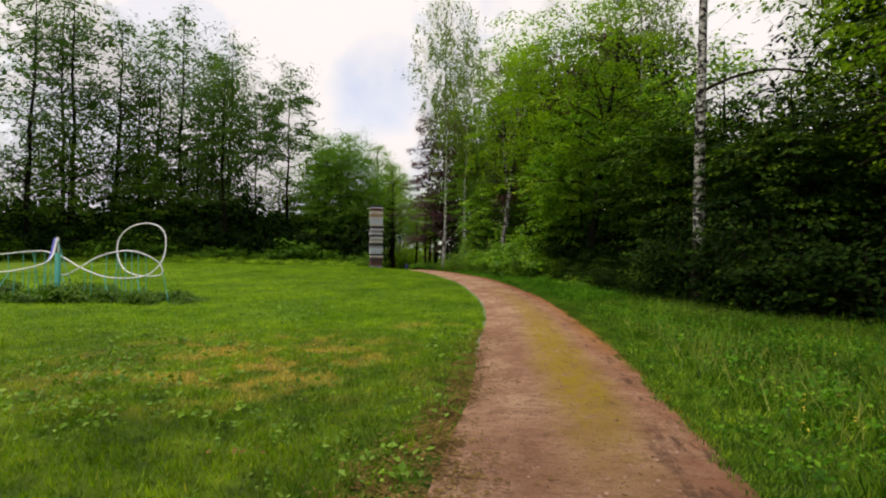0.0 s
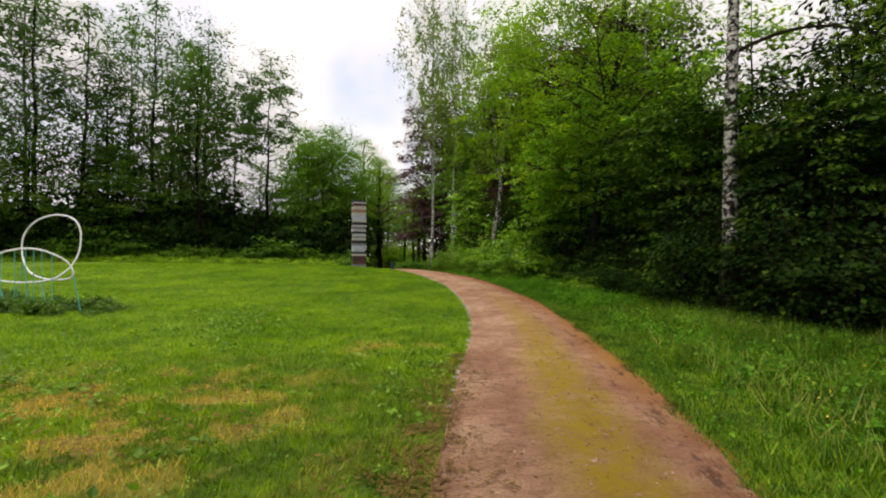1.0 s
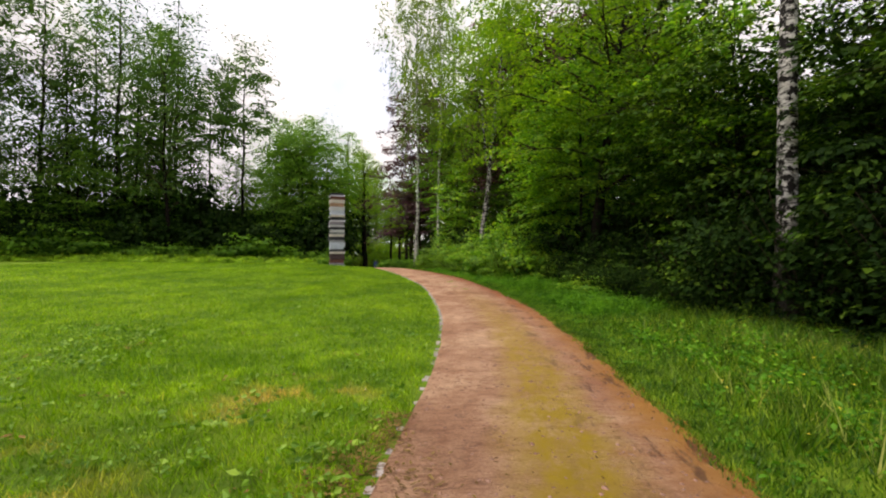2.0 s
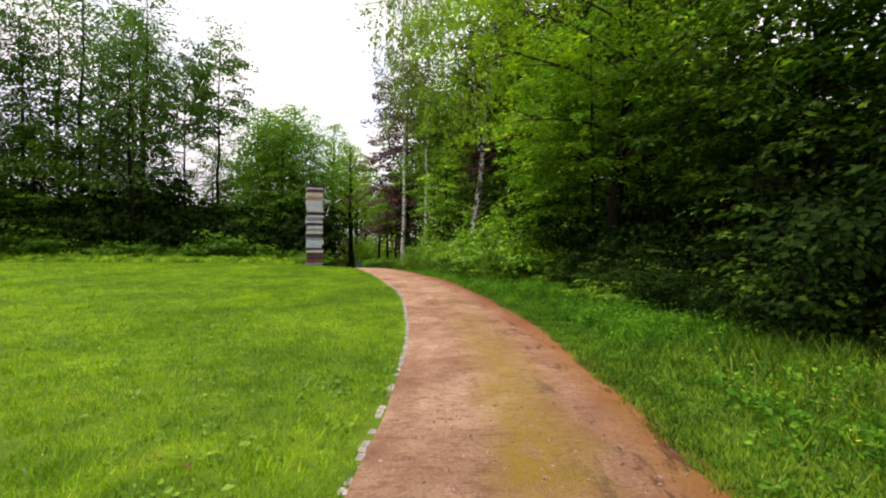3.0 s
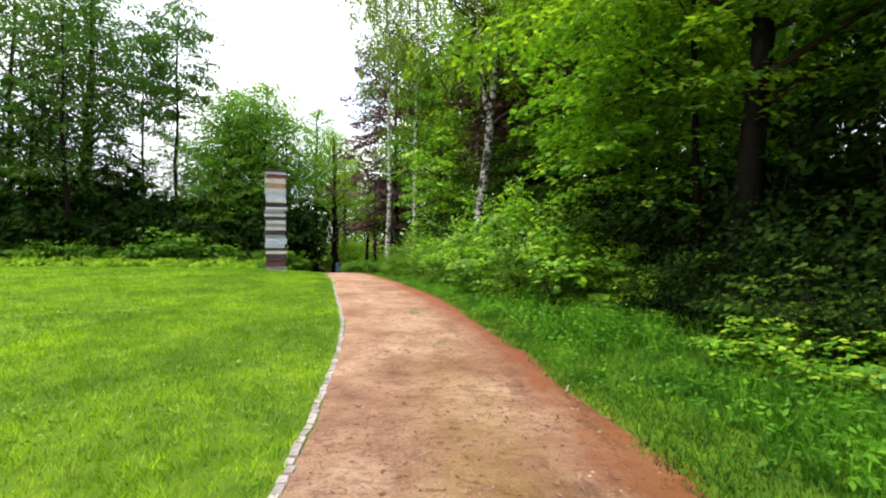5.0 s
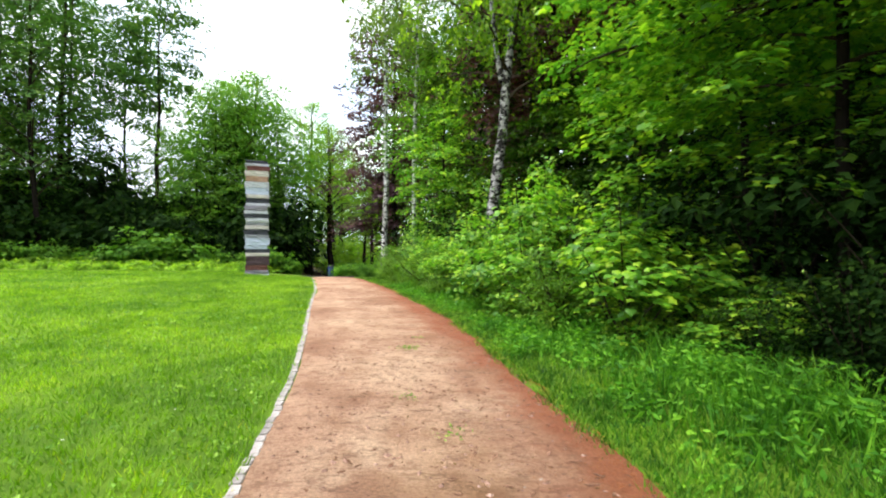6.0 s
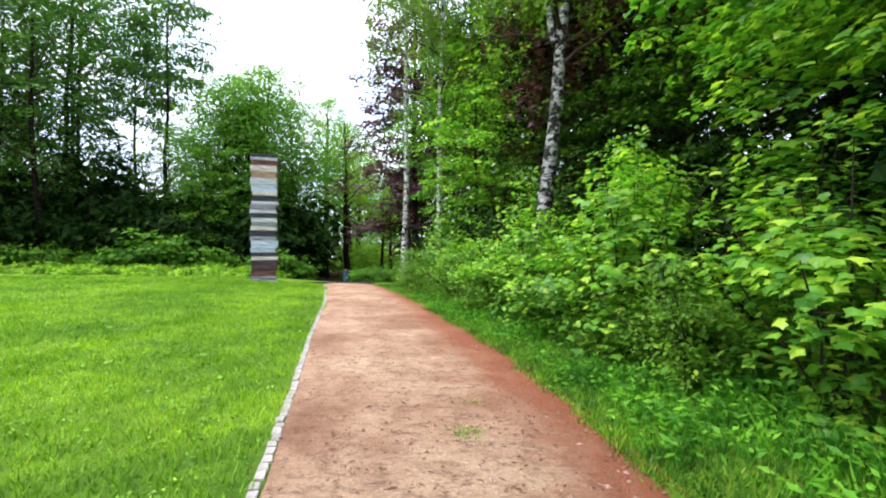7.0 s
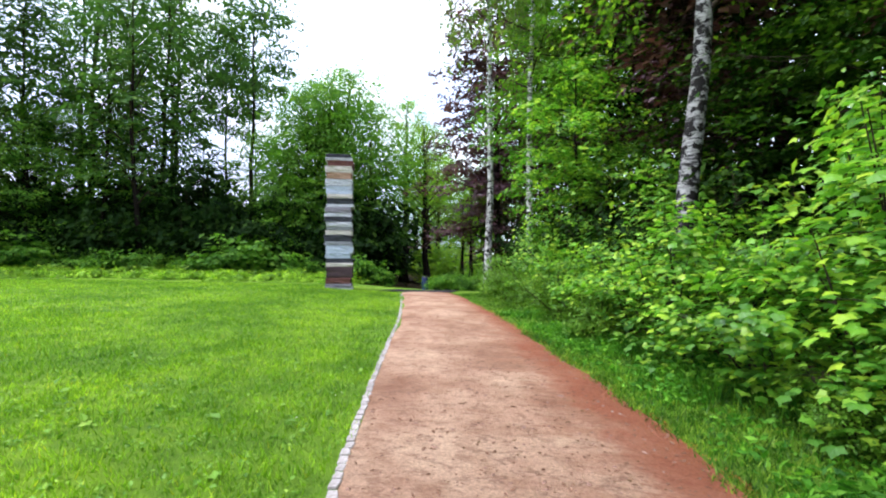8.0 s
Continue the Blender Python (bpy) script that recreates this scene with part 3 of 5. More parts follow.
def skeleton(rng, height, radius, base, reach, limbs, lean=(0, 0), rise=0.5, sub=4, bend=0.15, shape="oval", arc=0.25):
    """Trunk and limbs of a tree; returns their tubes and the places where the twigs carry leaves."""
    t = np.linspace(0, 1, 12)
    wob = np.cumsum(rng.normal(0, bend / 4, (12, 2)), axis=0)
    wob -= wob[0]
    trunk = np.stack([lean[0] * t + wob[:, 0], lean[1] * t + wob[:, 1], height * t], -1)
    tr = radius * (1 - 0.88 * t ** 0.9)
    tr[0] *= 1.35
    trunk_mesh = tube(trunk, tr, 9)
    twigs, tubes = [], []
    for i in range(limbs):
        f = base / height + (1 - base / height) * ((i + rng.uniform(0, 1)) / limbs) * 0.97
        at = np.array([np.interp(f, t, trunk[:, k]) for k in range(3)])
        rel = (f * height - base) / max(height - base, 0.1)
        prof = {"oval": math.sqrt(max(0.04, 1 - (2 * rel * 0.92 - 0.72) ** 2)), "cone": 1.05 - rel, "round": math.sqrt(max(0.03, 1 - (2 * rel - 0.95) ** 2))}[shape]
        length = reach * prof * rng.uniform(0.7, 1.15)
        az = i * 2.4 + rng.normal(0, 0.4)
        up = rise + 0.5 * rel + rng.normal(0, 0.12)
        s = np.linspace(0, 1, 6)
        out = np.array([math.cos(az), math.sin(az), 0])
        line = at + np.outer(s, out) * length + np.outer(s * up - arc * s * s * (1.4 - 0.5 * rel), [0, 0, 1]) * length
        line[1:] += np.cumsum(rng.normal(0, 0.05 * length / 3, (5, 3)), axis=0)
        lr = max(0.012, np.interp(f, t, tr) * 0.42)
        tubes.append(tube(line, lr * (1 - 0.85 * s), 5))
        twigs.append(line[2:])
        for j in range(sub):
            k = rng.uniform(0.25, 0.95)
            at2 = np.array([np.interp(k, s, line[:, q]) for q in range(3)])
            az2 = az + rng.choice([-1, 1]) * rng.uniform(0.4, 1.2)
            l2 = length * rng.uniform(0.3, 0.55) * (1.15 - 0.5 * k)
            s2 = np.linspace(0, 1, 4)
            line2 = at2 + np.outer(s2, [math.cos(az2), math.sin(az2), 0]) * l2 + np.outer(s2 * rng.uniform(-0.2, 0.9) - arc * s2 * s2, [0, 0, 1]) * l2
            tubes.append(tube(line2, lr * 0.45 * (1 - 0.8 * s2), 3))
            twigs.append(line2[1:])
    return trunk_mesh, joined(tubes), np.concatenate(twigs)


def crown_places(rng, lean, height, base, reach, count, inner):
    """Places of the sprays of a crown: an uneven oval, fuller towards the outside and wider below."""
    u = rng.normal(0, 1, (count, 3))
    u /= np.linalg.norm(u, axis=1)[:, None]
    r = rng.uniform(inner, 1.0, count) ** 0.5
    mid, half = (base + height) / 2, (height - base) / 2
    c = u * r[:, None] * np.array([reach, reach, half]) * 0.94 + np.array([0, 0, mid])
    az, ph = np.arctan2(u[:, 1], u[:, 0]), rng.uniform(0, 6.28, 3)
    c[:, :2] *= (1 + 0.2 * np.sin(2 * az + ph[0] + 2 * u[:, 2]) + 0.17 * np.sin(5 * az + ph[1] + 5 * u[:, 2]))[:, None]
    c[:, 2] += 0.10 * half * np.sin(3 * az + ph[2]) * np.clip(u[:, 2], 0, 1)
    low = np.clip((mid - c[:, 2]) / half, 0, 1)
    c[:, :2] *= (1 + 0.25 * low)[:, None]
    c[:, :2] += np.outer(c[:, 2] / height, lean)
    return c, az


def boughs(rng, lean, height, base, reach, count, spread_r, per, flat):
    """Rounded boughs: leaves lie on the upper side of small domes."""
    c, az = crown_places(rng, lean, height, base, reach, count, 0.15)
    size = spread_r * rng.uniform(0.6, 1.3, count)
    k = np.repeat(np.arange(count), per)
    v = rng.normal(0, 1, (len(k), 3))
    v /= np.linalg.norm(v, axis=1)[:, None]
    v[:, 2] = np.where(rng.uniform(0, 1, len(k)) < 0.88, np.abs(v[:, 2]), v[:, 2])
    pts = c[k] + v * (size[k] * rng.uniform(0.55, 1.0, len(k)) ** 0.5)[:, None] * np.array([1, 1, flat])
    return pts, v + np.array([0, 0, 0.5]), v * np.array([1, 1, 0]) - np.array([0, 0, 0.4])


def sprays(rng, lean, height, base, reach, count, spread_r, per, flat):
    """Level fans of leaves that reach outwards and droop at the tip, tier over tier with dark gaps between."""
    c, az = crown_places(rng, lean, height, base, reach, count, 0.2)
    az = az + rng.normal(0, 0.35, count)
    size = spread_r * rng.uniform(0.6, 1.35, count)
    k = np.repeat(np.arange(count), per)
    a = rng.uniform(-1, 1, len(k))
    teeth = 0.45 + 0.55 * np.abs(np.sin(7.5 * a + np.repeat(rng.uniform(0, 6.28, count), per)))
    w = rng.uniform(-1, 1, len(k)) * 0.72 * np.sqrt(np.clip(1.02 - a * a, 0, 1)) * teeth
    along, across = a * size[k] * 1.2, w * size[k]
    rise = np.repeat(rng.uniform(-0.15, 0.3, count), per)
    tip = (a + 1) / 2
    z = rise * along - 0.55 * size[k] * tip ** 2 - 0.4 * size[k] * w * w + rng.normal(0, flat * 0.16, len(k)) * size[k]
    out = np.stack([np.cos(az[k]), np.sin(az[k]), 0 * a], -1)
    side = np.stack([-np.sin(az[k]), np.cos(az[k]), 0 * a], -1)
    slope = rise - 0.46 * tip
    up = np.array([0, 0, 1.0])
    face = up - out * slope[:, None] + side * (0.8 * w)[:, None]
    ahead = out + side * (np.sign(w) * 0.8)[:, None] + up * slope[:, None]
    return c[k] + out * along[:, None] + side * across[:, None] + up * z[:, None], face, ahead


def curtains(rng, lean, height, base, reach, count, spread_r, per, flat):
    """Hanging strands of small leaves in bunches, as on a birch."""
    c, az = crown_places(rng, lean, height, base, reach, count, 0.1)
    strands = 6
    k = np.repeat(np.arange(count * strands), max(1, per // strands))
    bunch = k // strands
    size = spread_r * rng.uniform(0.6, 1.4, count)
    off = rng.normal(0, 0.42, (count * strands, 3)) * np.array([1, 1, 0.5])
    long = rng.uniform(0.7, 1.7, count * strands)
    t = rng.uniform(0, 1, len(k)) ** 0.8
    swing = rng.normal(0, 0.16, (count * strands, 2))
    pts = c[bunch] + size[bunch][:, None] * off[k] + rng.normal(0, 0.06, (len(k), 3))
    pts[:, 2] += size[bunch] * (0.5 - long[k] * t)
    pts[:, :2] += swing[k] * (size[bunch] * t)[:, None]
    face = rng.normal(0, 1, (len(k), 3)) * np.array([1, 1, 0.4]) + np.array([0, 0, 0.5])
    return pts, face, np.array([0, 0, -1.0]) + 0 * pts


def tree(name, seed, place, height, radius, base, reach, limbs, mat, per, size, puff, flat=0.5, bark=None, limb_bark=None, label="", category="tree", group="", tilt=0.28,
         droop=0.25, shape=SIMPLE, hang=0.0, lumps=0, lump_r=1.0, lump_per=120, lump_flat=0.6, lump=boughs, sway=(0, 0), **kw):
    rng = np.random.default_rng(seed)
    root = new(name)
    root.empty_display_size = 0.3
    trunk, limb, twigs = skeleton(rng, height, radius, base, reach, limbs, **kw)
    part_np("trunk", *trunk, bark or BARK, root, smooth=True)
    part_np("branchwork", *limb, limb_bark or TWIG, root, smooth=True)
    pts = spread(rng, twigs, per, puff, flat)
    if hang:
        pts[:, 2] -= rng.uniform(0, hang, len(pts))
    face, ahead = outwards(pts, 0.5)
    if lumps:
        lean = np.add(kw.get("lean", (0, 0)), sway)
        more = lump(rng, lean, height, base, reach, lumps, lump_r, lump_per, lump_flat)
        pts, face, ahead = (np.concatenate(p) for p in zip((pts, face, ahead), more))
    keep = pts[:, 2] > 0.08
    part_np("crown", *leaves(rng, pts[keep], size * rng.uniform(0.6, 1.25, keep.sum()), tilt, droop, shape, face[keep], ahead[keep]), mat, root)
    root.matrix_basis = pose(place[0], place[1], float(land(place[0], place[1])) - 0.05, 0, 0, place[2] if len(place) > 2 else 0)
    return tagged(root, label, category, group)


def again(ob, x, y, turn, size=1.0, tall=1.0, sink=0.05):
    return copy_thing(ob, pose(x, y, float(land(x, y)) - sink, 0, 0, turn) @ Matrix.Diagonal((size, size, size * tall, 1)))


def shrub(name, seed, place, height, reach, stems, mat, per, size, puff, flat=0.4, shape=SIMPLE, tilt=0.5, droop=0.3, label="", category="shrub", group="", side_twigs=True):
    """Several thin stems from one foot, fanning out, with leaves in level tiers."""
    rng = np.random.default_rng(seed)
    root = new(name)
    root.empty_display_size = 0.2
    tubes, twigs = [], []
    for i in range(stems):
        az, out, hh = i * 2.4 + rng.normal(0, 0.3), reach * rng.uniform(0.25, 1.0), height * rng.uniform(0.55, 1.0)
        s = np.linspace(0, 1, 6)
        hh *= 1.0 - 0.35 * (out / reach) ** 2
        line = np.outer(s ** 1.3, [math.cos(az) * out, math.sin(az) * out, 0]) + np.outer(s, [0, 0, hh])
        line[1:] += np.cumsum(rng.normal(0, 0.04, (5, 3)), axis=0)
        tubes.append(tube(line, 0.02 * (1 - 0.75 * s), 4))
        for j in range(5):
            k = rng.uniform(0.15, 1.0)
            at = np.array([np.interp(k, s, line[:, q]) for q in range(3)])
            a2, l2 = rng.uniform(0, 6.28), reach * rng.uniform(0.2, 0.5)
            s2 = np.linspace(0, 1, 4)
            side = at + np.outer(s2, [math.cos(a2) * l2, math.sin(a2) * l2, 0.15 * l2]) - np.outer(s2 * s2, [0, 0, 0.25 * l2])
            if side_twigs:
                tubes.append(tube(side, 0.008 * (1 - 0.7 * s2), 3))
            twigs.append(side[1:])
        twigs.append(line[3:])
    part_np("branchwork", *joined([(v, f) for v, f in tubes if len(f)]), TWIG, root, smooth=True)
    pts = spread(rng, np.concatenate(twigs), per, puff, flat)
    pts = pts[pts[:, 2] > 0.05]
    part_np("foliage", *leaves(rng, pts, size * rng.uniform(0.55, 1.2, len(pts)), tilt * 0.75, droop, shape, *outwards(pts, 0.55)), mat, root)
    root.matrix_basis = pose(place[0], place[1], float(land(place[0], place[1])) - 0.03, 0, 0, place[2] if len(place) > 2 else 0)
    return tagged(root, label, category, group)


# white-barked birches by the path
LB = "tall birch with white black-scarred bark and airy crown"
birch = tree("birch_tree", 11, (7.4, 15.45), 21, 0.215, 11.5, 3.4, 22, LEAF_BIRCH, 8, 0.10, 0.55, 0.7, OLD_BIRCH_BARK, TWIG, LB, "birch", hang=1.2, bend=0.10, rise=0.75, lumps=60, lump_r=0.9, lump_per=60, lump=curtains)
bow = np.linspace(0, 1, 14)
part_np("limb", *tube(np.stack([0.1 + 4.6 * bow, -0.3 * bow, 6.95 + 1.5 * bow - 1.75 * bow ** 2 + 0.35 * np.sin(bow * 3.1)], -1), 0.06 * (1 - 0.8 * bow), 7), TWIG, birch, "long dark arching limb", True)
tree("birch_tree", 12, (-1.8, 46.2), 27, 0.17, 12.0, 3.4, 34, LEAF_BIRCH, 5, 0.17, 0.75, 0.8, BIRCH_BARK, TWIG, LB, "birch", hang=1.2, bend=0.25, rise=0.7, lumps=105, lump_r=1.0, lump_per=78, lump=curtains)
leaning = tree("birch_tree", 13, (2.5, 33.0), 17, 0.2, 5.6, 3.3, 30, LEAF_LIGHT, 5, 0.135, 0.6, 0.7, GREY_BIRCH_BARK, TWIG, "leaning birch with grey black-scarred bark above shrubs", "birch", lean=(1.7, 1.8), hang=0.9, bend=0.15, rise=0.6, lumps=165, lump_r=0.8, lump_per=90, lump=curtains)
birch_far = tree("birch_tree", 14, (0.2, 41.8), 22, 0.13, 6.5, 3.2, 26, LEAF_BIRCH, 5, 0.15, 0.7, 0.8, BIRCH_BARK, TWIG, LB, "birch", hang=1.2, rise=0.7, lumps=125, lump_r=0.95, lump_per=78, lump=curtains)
fork = np.linspace(0, 1, 9)
part_np("limb", *tube(np.stack([0.62 + 0.35 * fork - 1.0 * fork * (1 - 0.35 * fork), 0.66 + 0.9 * fork, 6.2 + 4.5 * fork], -1), 0.10 * (1 - 0.75 * fork), 7), GREY_BIRCH_BARK, leaning, "", True)
again(birch_far, 17.2, 20.5, 70, 0.95)
again(birch_far, 21.5, 20.0, 190, 1.0)
again(birch_far, 10.6, 29.2, 60, 1.0)

# broadleaf trees that overhang the path
LT = "broadleaf tree with dark trunk and dense green crown"
OAK_FOOT = []
oak = tree("broadleaf_tree", 21, (6.3, 24.5), 15, 0.25, 3.6, 5.0, 42, LEAF_LIGHT, 4, 0.15, 0.5, 0.4, label="dark-trunked broadleaf tree overhanging the path edge", sub=5, rise=0.5, lumps=190, lump_r=0.95, lump_per=95, lump_flat=0.4, lump=sprays, lean=(2.0, 0.3), sway=(-3.8, -0.6))
# its lowest bough hangs out over the verge
rng = np.random.default_rng(27)
pts, face, ahead = sprays(rng, (0, 0), 6.4, 2.5, 2.0, 72, 0.75, 85, 0.4)
part_np("low_bough", *leaves(rng, pts + np.array([-0.35, 2.0, 0]), 0.105 * rng.uniform(0.6, 1.25, len(pts)), 0.28, 0.3, SIMPLE, face, ahead), LEAF_MAPLE, oak, "low bright bough drooping over the verge")
reachout = np.linspace(0, 1, 8)
part_np("limb", *tube(np.stack([0.45 - 2.0 * reachout, 0.1 + 1.9 * reachout, 4.0 + 1.3 * reachout - 1.0 * reachout ** 2], -1), 0.07 * (1 - 0.8 * reachout), 7), BARK, oak, "", True)
lime = tree("broadleaf_tree", 22, (9.2, 31.0), 14, 0.16, 2.4, 3.6, 36, LEAF_GROVE, 3, 0.15, 0.5, 0.4, label="light green broadleaf tree beside the path", sub=5, rise=0.5, lumps=140, lump_r=0.9, lump_per=90, lump_flat=0.4, lump=sprays)
inner = tree("broadleaf_tree", 23, (13.0, 33.0), 17, 0.2, 2.0, 4.6, 30, LEAF_SHADED, 4, 0.3, 0.8, 0.5, label=LT, sub=3, rise=0.5, lumps=76, lump_r=1.2, lump_per=58)
canopy = tree("canopy_tree", 26, (8.6, 19.2), 8.0, 0.13, 2.6, 3.3, 26, LEAF_EDGE_SHADED, 3, 0.17, 0.5, 0.3, label="low broadleaf tree with spreading crown over the wood's edge", group="low trees along the wood's edge", sub=4, rise=0.35, lumps=110, lump_r=0.85, lump_per=88, lump_flat=0.4, lump=sprays)
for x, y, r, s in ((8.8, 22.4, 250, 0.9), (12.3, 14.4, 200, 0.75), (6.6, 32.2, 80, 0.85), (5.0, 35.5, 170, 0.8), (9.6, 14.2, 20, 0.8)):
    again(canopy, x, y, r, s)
thicket = tree("thicket_tree", 24, (10.2, 15.4), 7.6, 0.12, 0.6, 3.4, 20, LEAF_SHADED, 4, 0.18, 0.7, 0.5, label="low dense tree filling the wood's interior", group="low trees in the wood", sub=3, rise=0.5, lumps=90, lump_r=1.0, lump_per=85, lump_flat=0.4, lump=sprays)
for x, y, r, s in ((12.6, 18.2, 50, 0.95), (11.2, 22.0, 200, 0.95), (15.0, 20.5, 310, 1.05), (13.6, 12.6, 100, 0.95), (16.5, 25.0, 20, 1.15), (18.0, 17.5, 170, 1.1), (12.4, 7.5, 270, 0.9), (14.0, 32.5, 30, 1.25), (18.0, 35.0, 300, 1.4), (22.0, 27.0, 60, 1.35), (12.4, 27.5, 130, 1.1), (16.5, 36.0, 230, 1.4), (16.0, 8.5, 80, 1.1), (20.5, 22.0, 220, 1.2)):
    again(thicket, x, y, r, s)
again(oak, 14.8, 13.6, 20, 0.95)
again(oak, 16.4, 17.8, 140, 0.95)
again(lime, 2.2, 44.5, 120, 1.05)
again(lime, 4.4, 45.5, 40, 1.1)
again(lime, 2.8, 41.5, 310, 0.95, 1.1)
maple = tree("maple_tree", 25, (5.7, 28.6, 40), 9.5, 0.11, 3.0, 2.4, 24, LEAF_MAPLE, 2, 0.14, 0.5, 0.35, label="young maple with bright drooping leaf sprays over the path", category="maple", sub=3, rise=0.45, lumps=72, lump_r=0.75, lump_per=58, lump=sprays, droop=0.5, shape=MAPLE)
again(maple, 6.3, 25.6, 200, 0.9, 1.2)
again(maple, 1.5, 38.7, 100, 0.8, 1.0)
again(maple, 5.7, 26.5, 120, 0.85, 0.8)
again(maple, 8.6, 22.2, 60, 1.0, 1.1)
again(maple, 9.6, 18.4, 300, 0.95, 1.1)
again(oak, 11.6, 9.0, 200, 0.8)
for x, y, r, s in ((6.4, 21.9, 30, 0.55), (6.9, 22.6, 130, 0.7), (5.4, 21.4, 80, 0.4), (6.4, 20.2, 300, 0.5), (7.2, 19.6, 40, 0.7), (5.6, 22.9, 210, 0.5), (5.9, 23.7, 340, 0.55), (5.3, 24.3, 60, 0.5), (6.9, 23.8, 100, 0.8), (6.2, 22.6, 10, 0.6)):
    OAK_FOOT.append((x, y, r, s))
# copies at (15, 4.5), (20, 6) and (19, 12) are unseen and block light
for x, y, r, s in ((13.5, 10.0, 100, 1.0), (15.5, 12.5, 200, 1.1), (7.0, 39.5, 300, 1.0), (12.0, 39.0, 20, 1.1), (19.0, 12.0, 140, 1.1),
                   (15.0, 4.5, 310, 1.0), (5.5, 48.5, 230, 1.1), (12.0, 46.0, 180, 1.2), (20.0, 6.0, 80, 1.1), (17.5, 19.5, 40, 1.0), (10.2, 32.0, 130, 0.95), (8.5, 43.0, 50, 1.1)):
    again(inner, x, y, r, s)

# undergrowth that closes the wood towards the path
# these leaves carry the wood's shade in their colour
under_shrub = shrub("undergrowth_shrub", 31, (7.6, 12.6), 3.4, 1.7, 12, LEAF_SHADED, 10, 0.155, 0.38, label="undergrowth shrub with the wood's shade put into its leaf colour", group="undergrowth of the wood", side_twigs=False)
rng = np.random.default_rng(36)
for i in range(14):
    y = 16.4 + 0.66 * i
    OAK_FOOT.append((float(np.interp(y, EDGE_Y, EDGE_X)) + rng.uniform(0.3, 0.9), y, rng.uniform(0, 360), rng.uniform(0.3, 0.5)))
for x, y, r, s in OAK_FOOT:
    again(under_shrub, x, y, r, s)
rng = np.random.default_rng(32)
# the hidden rows at 8 and 12 m keep sky light out
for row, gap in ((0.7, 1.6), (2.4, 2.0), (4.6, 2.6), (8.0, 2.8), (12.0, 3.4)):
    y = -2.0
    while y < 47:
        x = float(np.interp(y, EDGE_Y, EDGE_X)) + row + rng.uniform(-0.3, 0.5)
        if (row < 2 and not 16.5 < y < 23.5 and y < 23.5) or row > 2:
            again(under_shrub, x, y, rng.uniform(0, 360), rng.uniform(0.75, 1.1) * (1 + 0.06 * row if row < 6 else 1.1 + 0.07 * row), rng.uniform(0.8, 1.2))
        y += gap * rng.uniform(0.8, 1.2)

hazel = shrub("undergrowth_shrub", 33, (7.6, 13.2), 3.3, 1.7, 9, LEAF_EDGE_SHADED, 7, 0.17, 0.28, 0.22, label="thin shrub with level leaf sprays at the wood's edge", group="undergrowth of the wood", tilt=0.3, side_twigs=False)
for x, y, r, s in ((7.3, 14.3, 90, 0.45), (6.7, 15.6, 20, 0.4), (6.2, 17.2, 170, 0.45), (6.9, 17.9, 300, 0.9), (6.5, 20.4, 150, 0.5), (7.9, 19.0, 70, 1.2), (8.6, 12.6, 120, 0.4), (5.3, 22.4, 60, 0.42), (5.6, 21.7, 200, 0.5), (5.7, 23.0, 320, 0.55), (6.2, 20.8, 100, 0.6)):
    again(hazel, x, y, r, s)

# bright maple saplings and bushes along the edge
LM = "bright green young maple with broad lobed leaves"
sap = shrub("maple_sapling", 41, (3.9, 26.4), 2.4, 1.15, 12, LEAF_MAPLE, 10, 0.107, 0.27, 0.35, MAPLE, 0.32, 0.35, LM, "maple", "maples along the path")
sap_b = shrub("maple_sapling", 42, (3.1, 28.9), 2.7, 1.2, 13, LEAF_MAPLE, 10, 0.107, 0.29, 0.35, MAPLE, 0.32, 0.35, LM, "maple", "maples along the path")
for x, y, r, s, t in ((3.66, 30.2, 60, 0.75, 1.65), (4.6, 27.8, 70, 1.1, 0.95), (2.75, 30.2, 200, 0.9, 0.95), (2.2, 31.4, 20, 0.85, 0.98), (4.4, 30.2, 80, 1.05, 0.95), (5.1, 25.4, 150, 0.7, 0.65), (3.9, 28.6, 300, 0.8, 0.75), (4.5, 27.4, 20, 0.85, 0.75), (1.9, 33.2, 110, 0.9, 0.95), (1.4, 35.0, 320, 0.9, 0.9),
                      (3.5, 32.8, 210, 1.1, 1.2), (2.9, 35.0, 50, 1.1, 1.2), (2.3, 36.8, 140, 1.1, 1.1), (0.8, 37.4, 30, 0.8, 0.8), (1.1, 38.9, 260, 1.1, 1.2), (0.5, 40.4, 90, 1.0, 1.1), (5.1, 21.9, 130, 0.6, 0.65), (5.6, 26.8, 280, 1.0, 0.9), (5.5, 21.0, 190, 0.65, 0.65), (6.3, 18.6, 160, 0.4, 0.35)):
    again(sap if r > 100 else sap_b, x, y, r, s, t)
bush = shrub("roadside_bush", 43, (1.35, 33.4), 1.5, 0.9, 12, LEAF_BED, 24, 0.062, 0.2, 0.4, label="small-leaved green bush at the path edge", category="bush", group="bushes along the path")
for x, y, r, s in ((2.75, 28.9, 40, 0.6), (3.25, 27.6, 150, 1.0), (4.25, 26.6, 290, 0.85), (3.35, 28.1, 60, 0.7), (4.9, 25.9, 10, 0.7), (0.9, 35.2, 200, 1.0), (0.4, 37.2, 80, 1.1), (-0.2, 39.2, 130, 1.1), (-0.7, 41.2, 250, 1.1), (-1.3, 43.2, 20, 1.1), (1.2, 39.0, 300, 1.6), (0.4, 41.6, 170, 1.6), (2.2, 40.5, 90, 2.0), (1.6, 44.0, 90, 2.0)):
    again(bush, x, y, r, s)

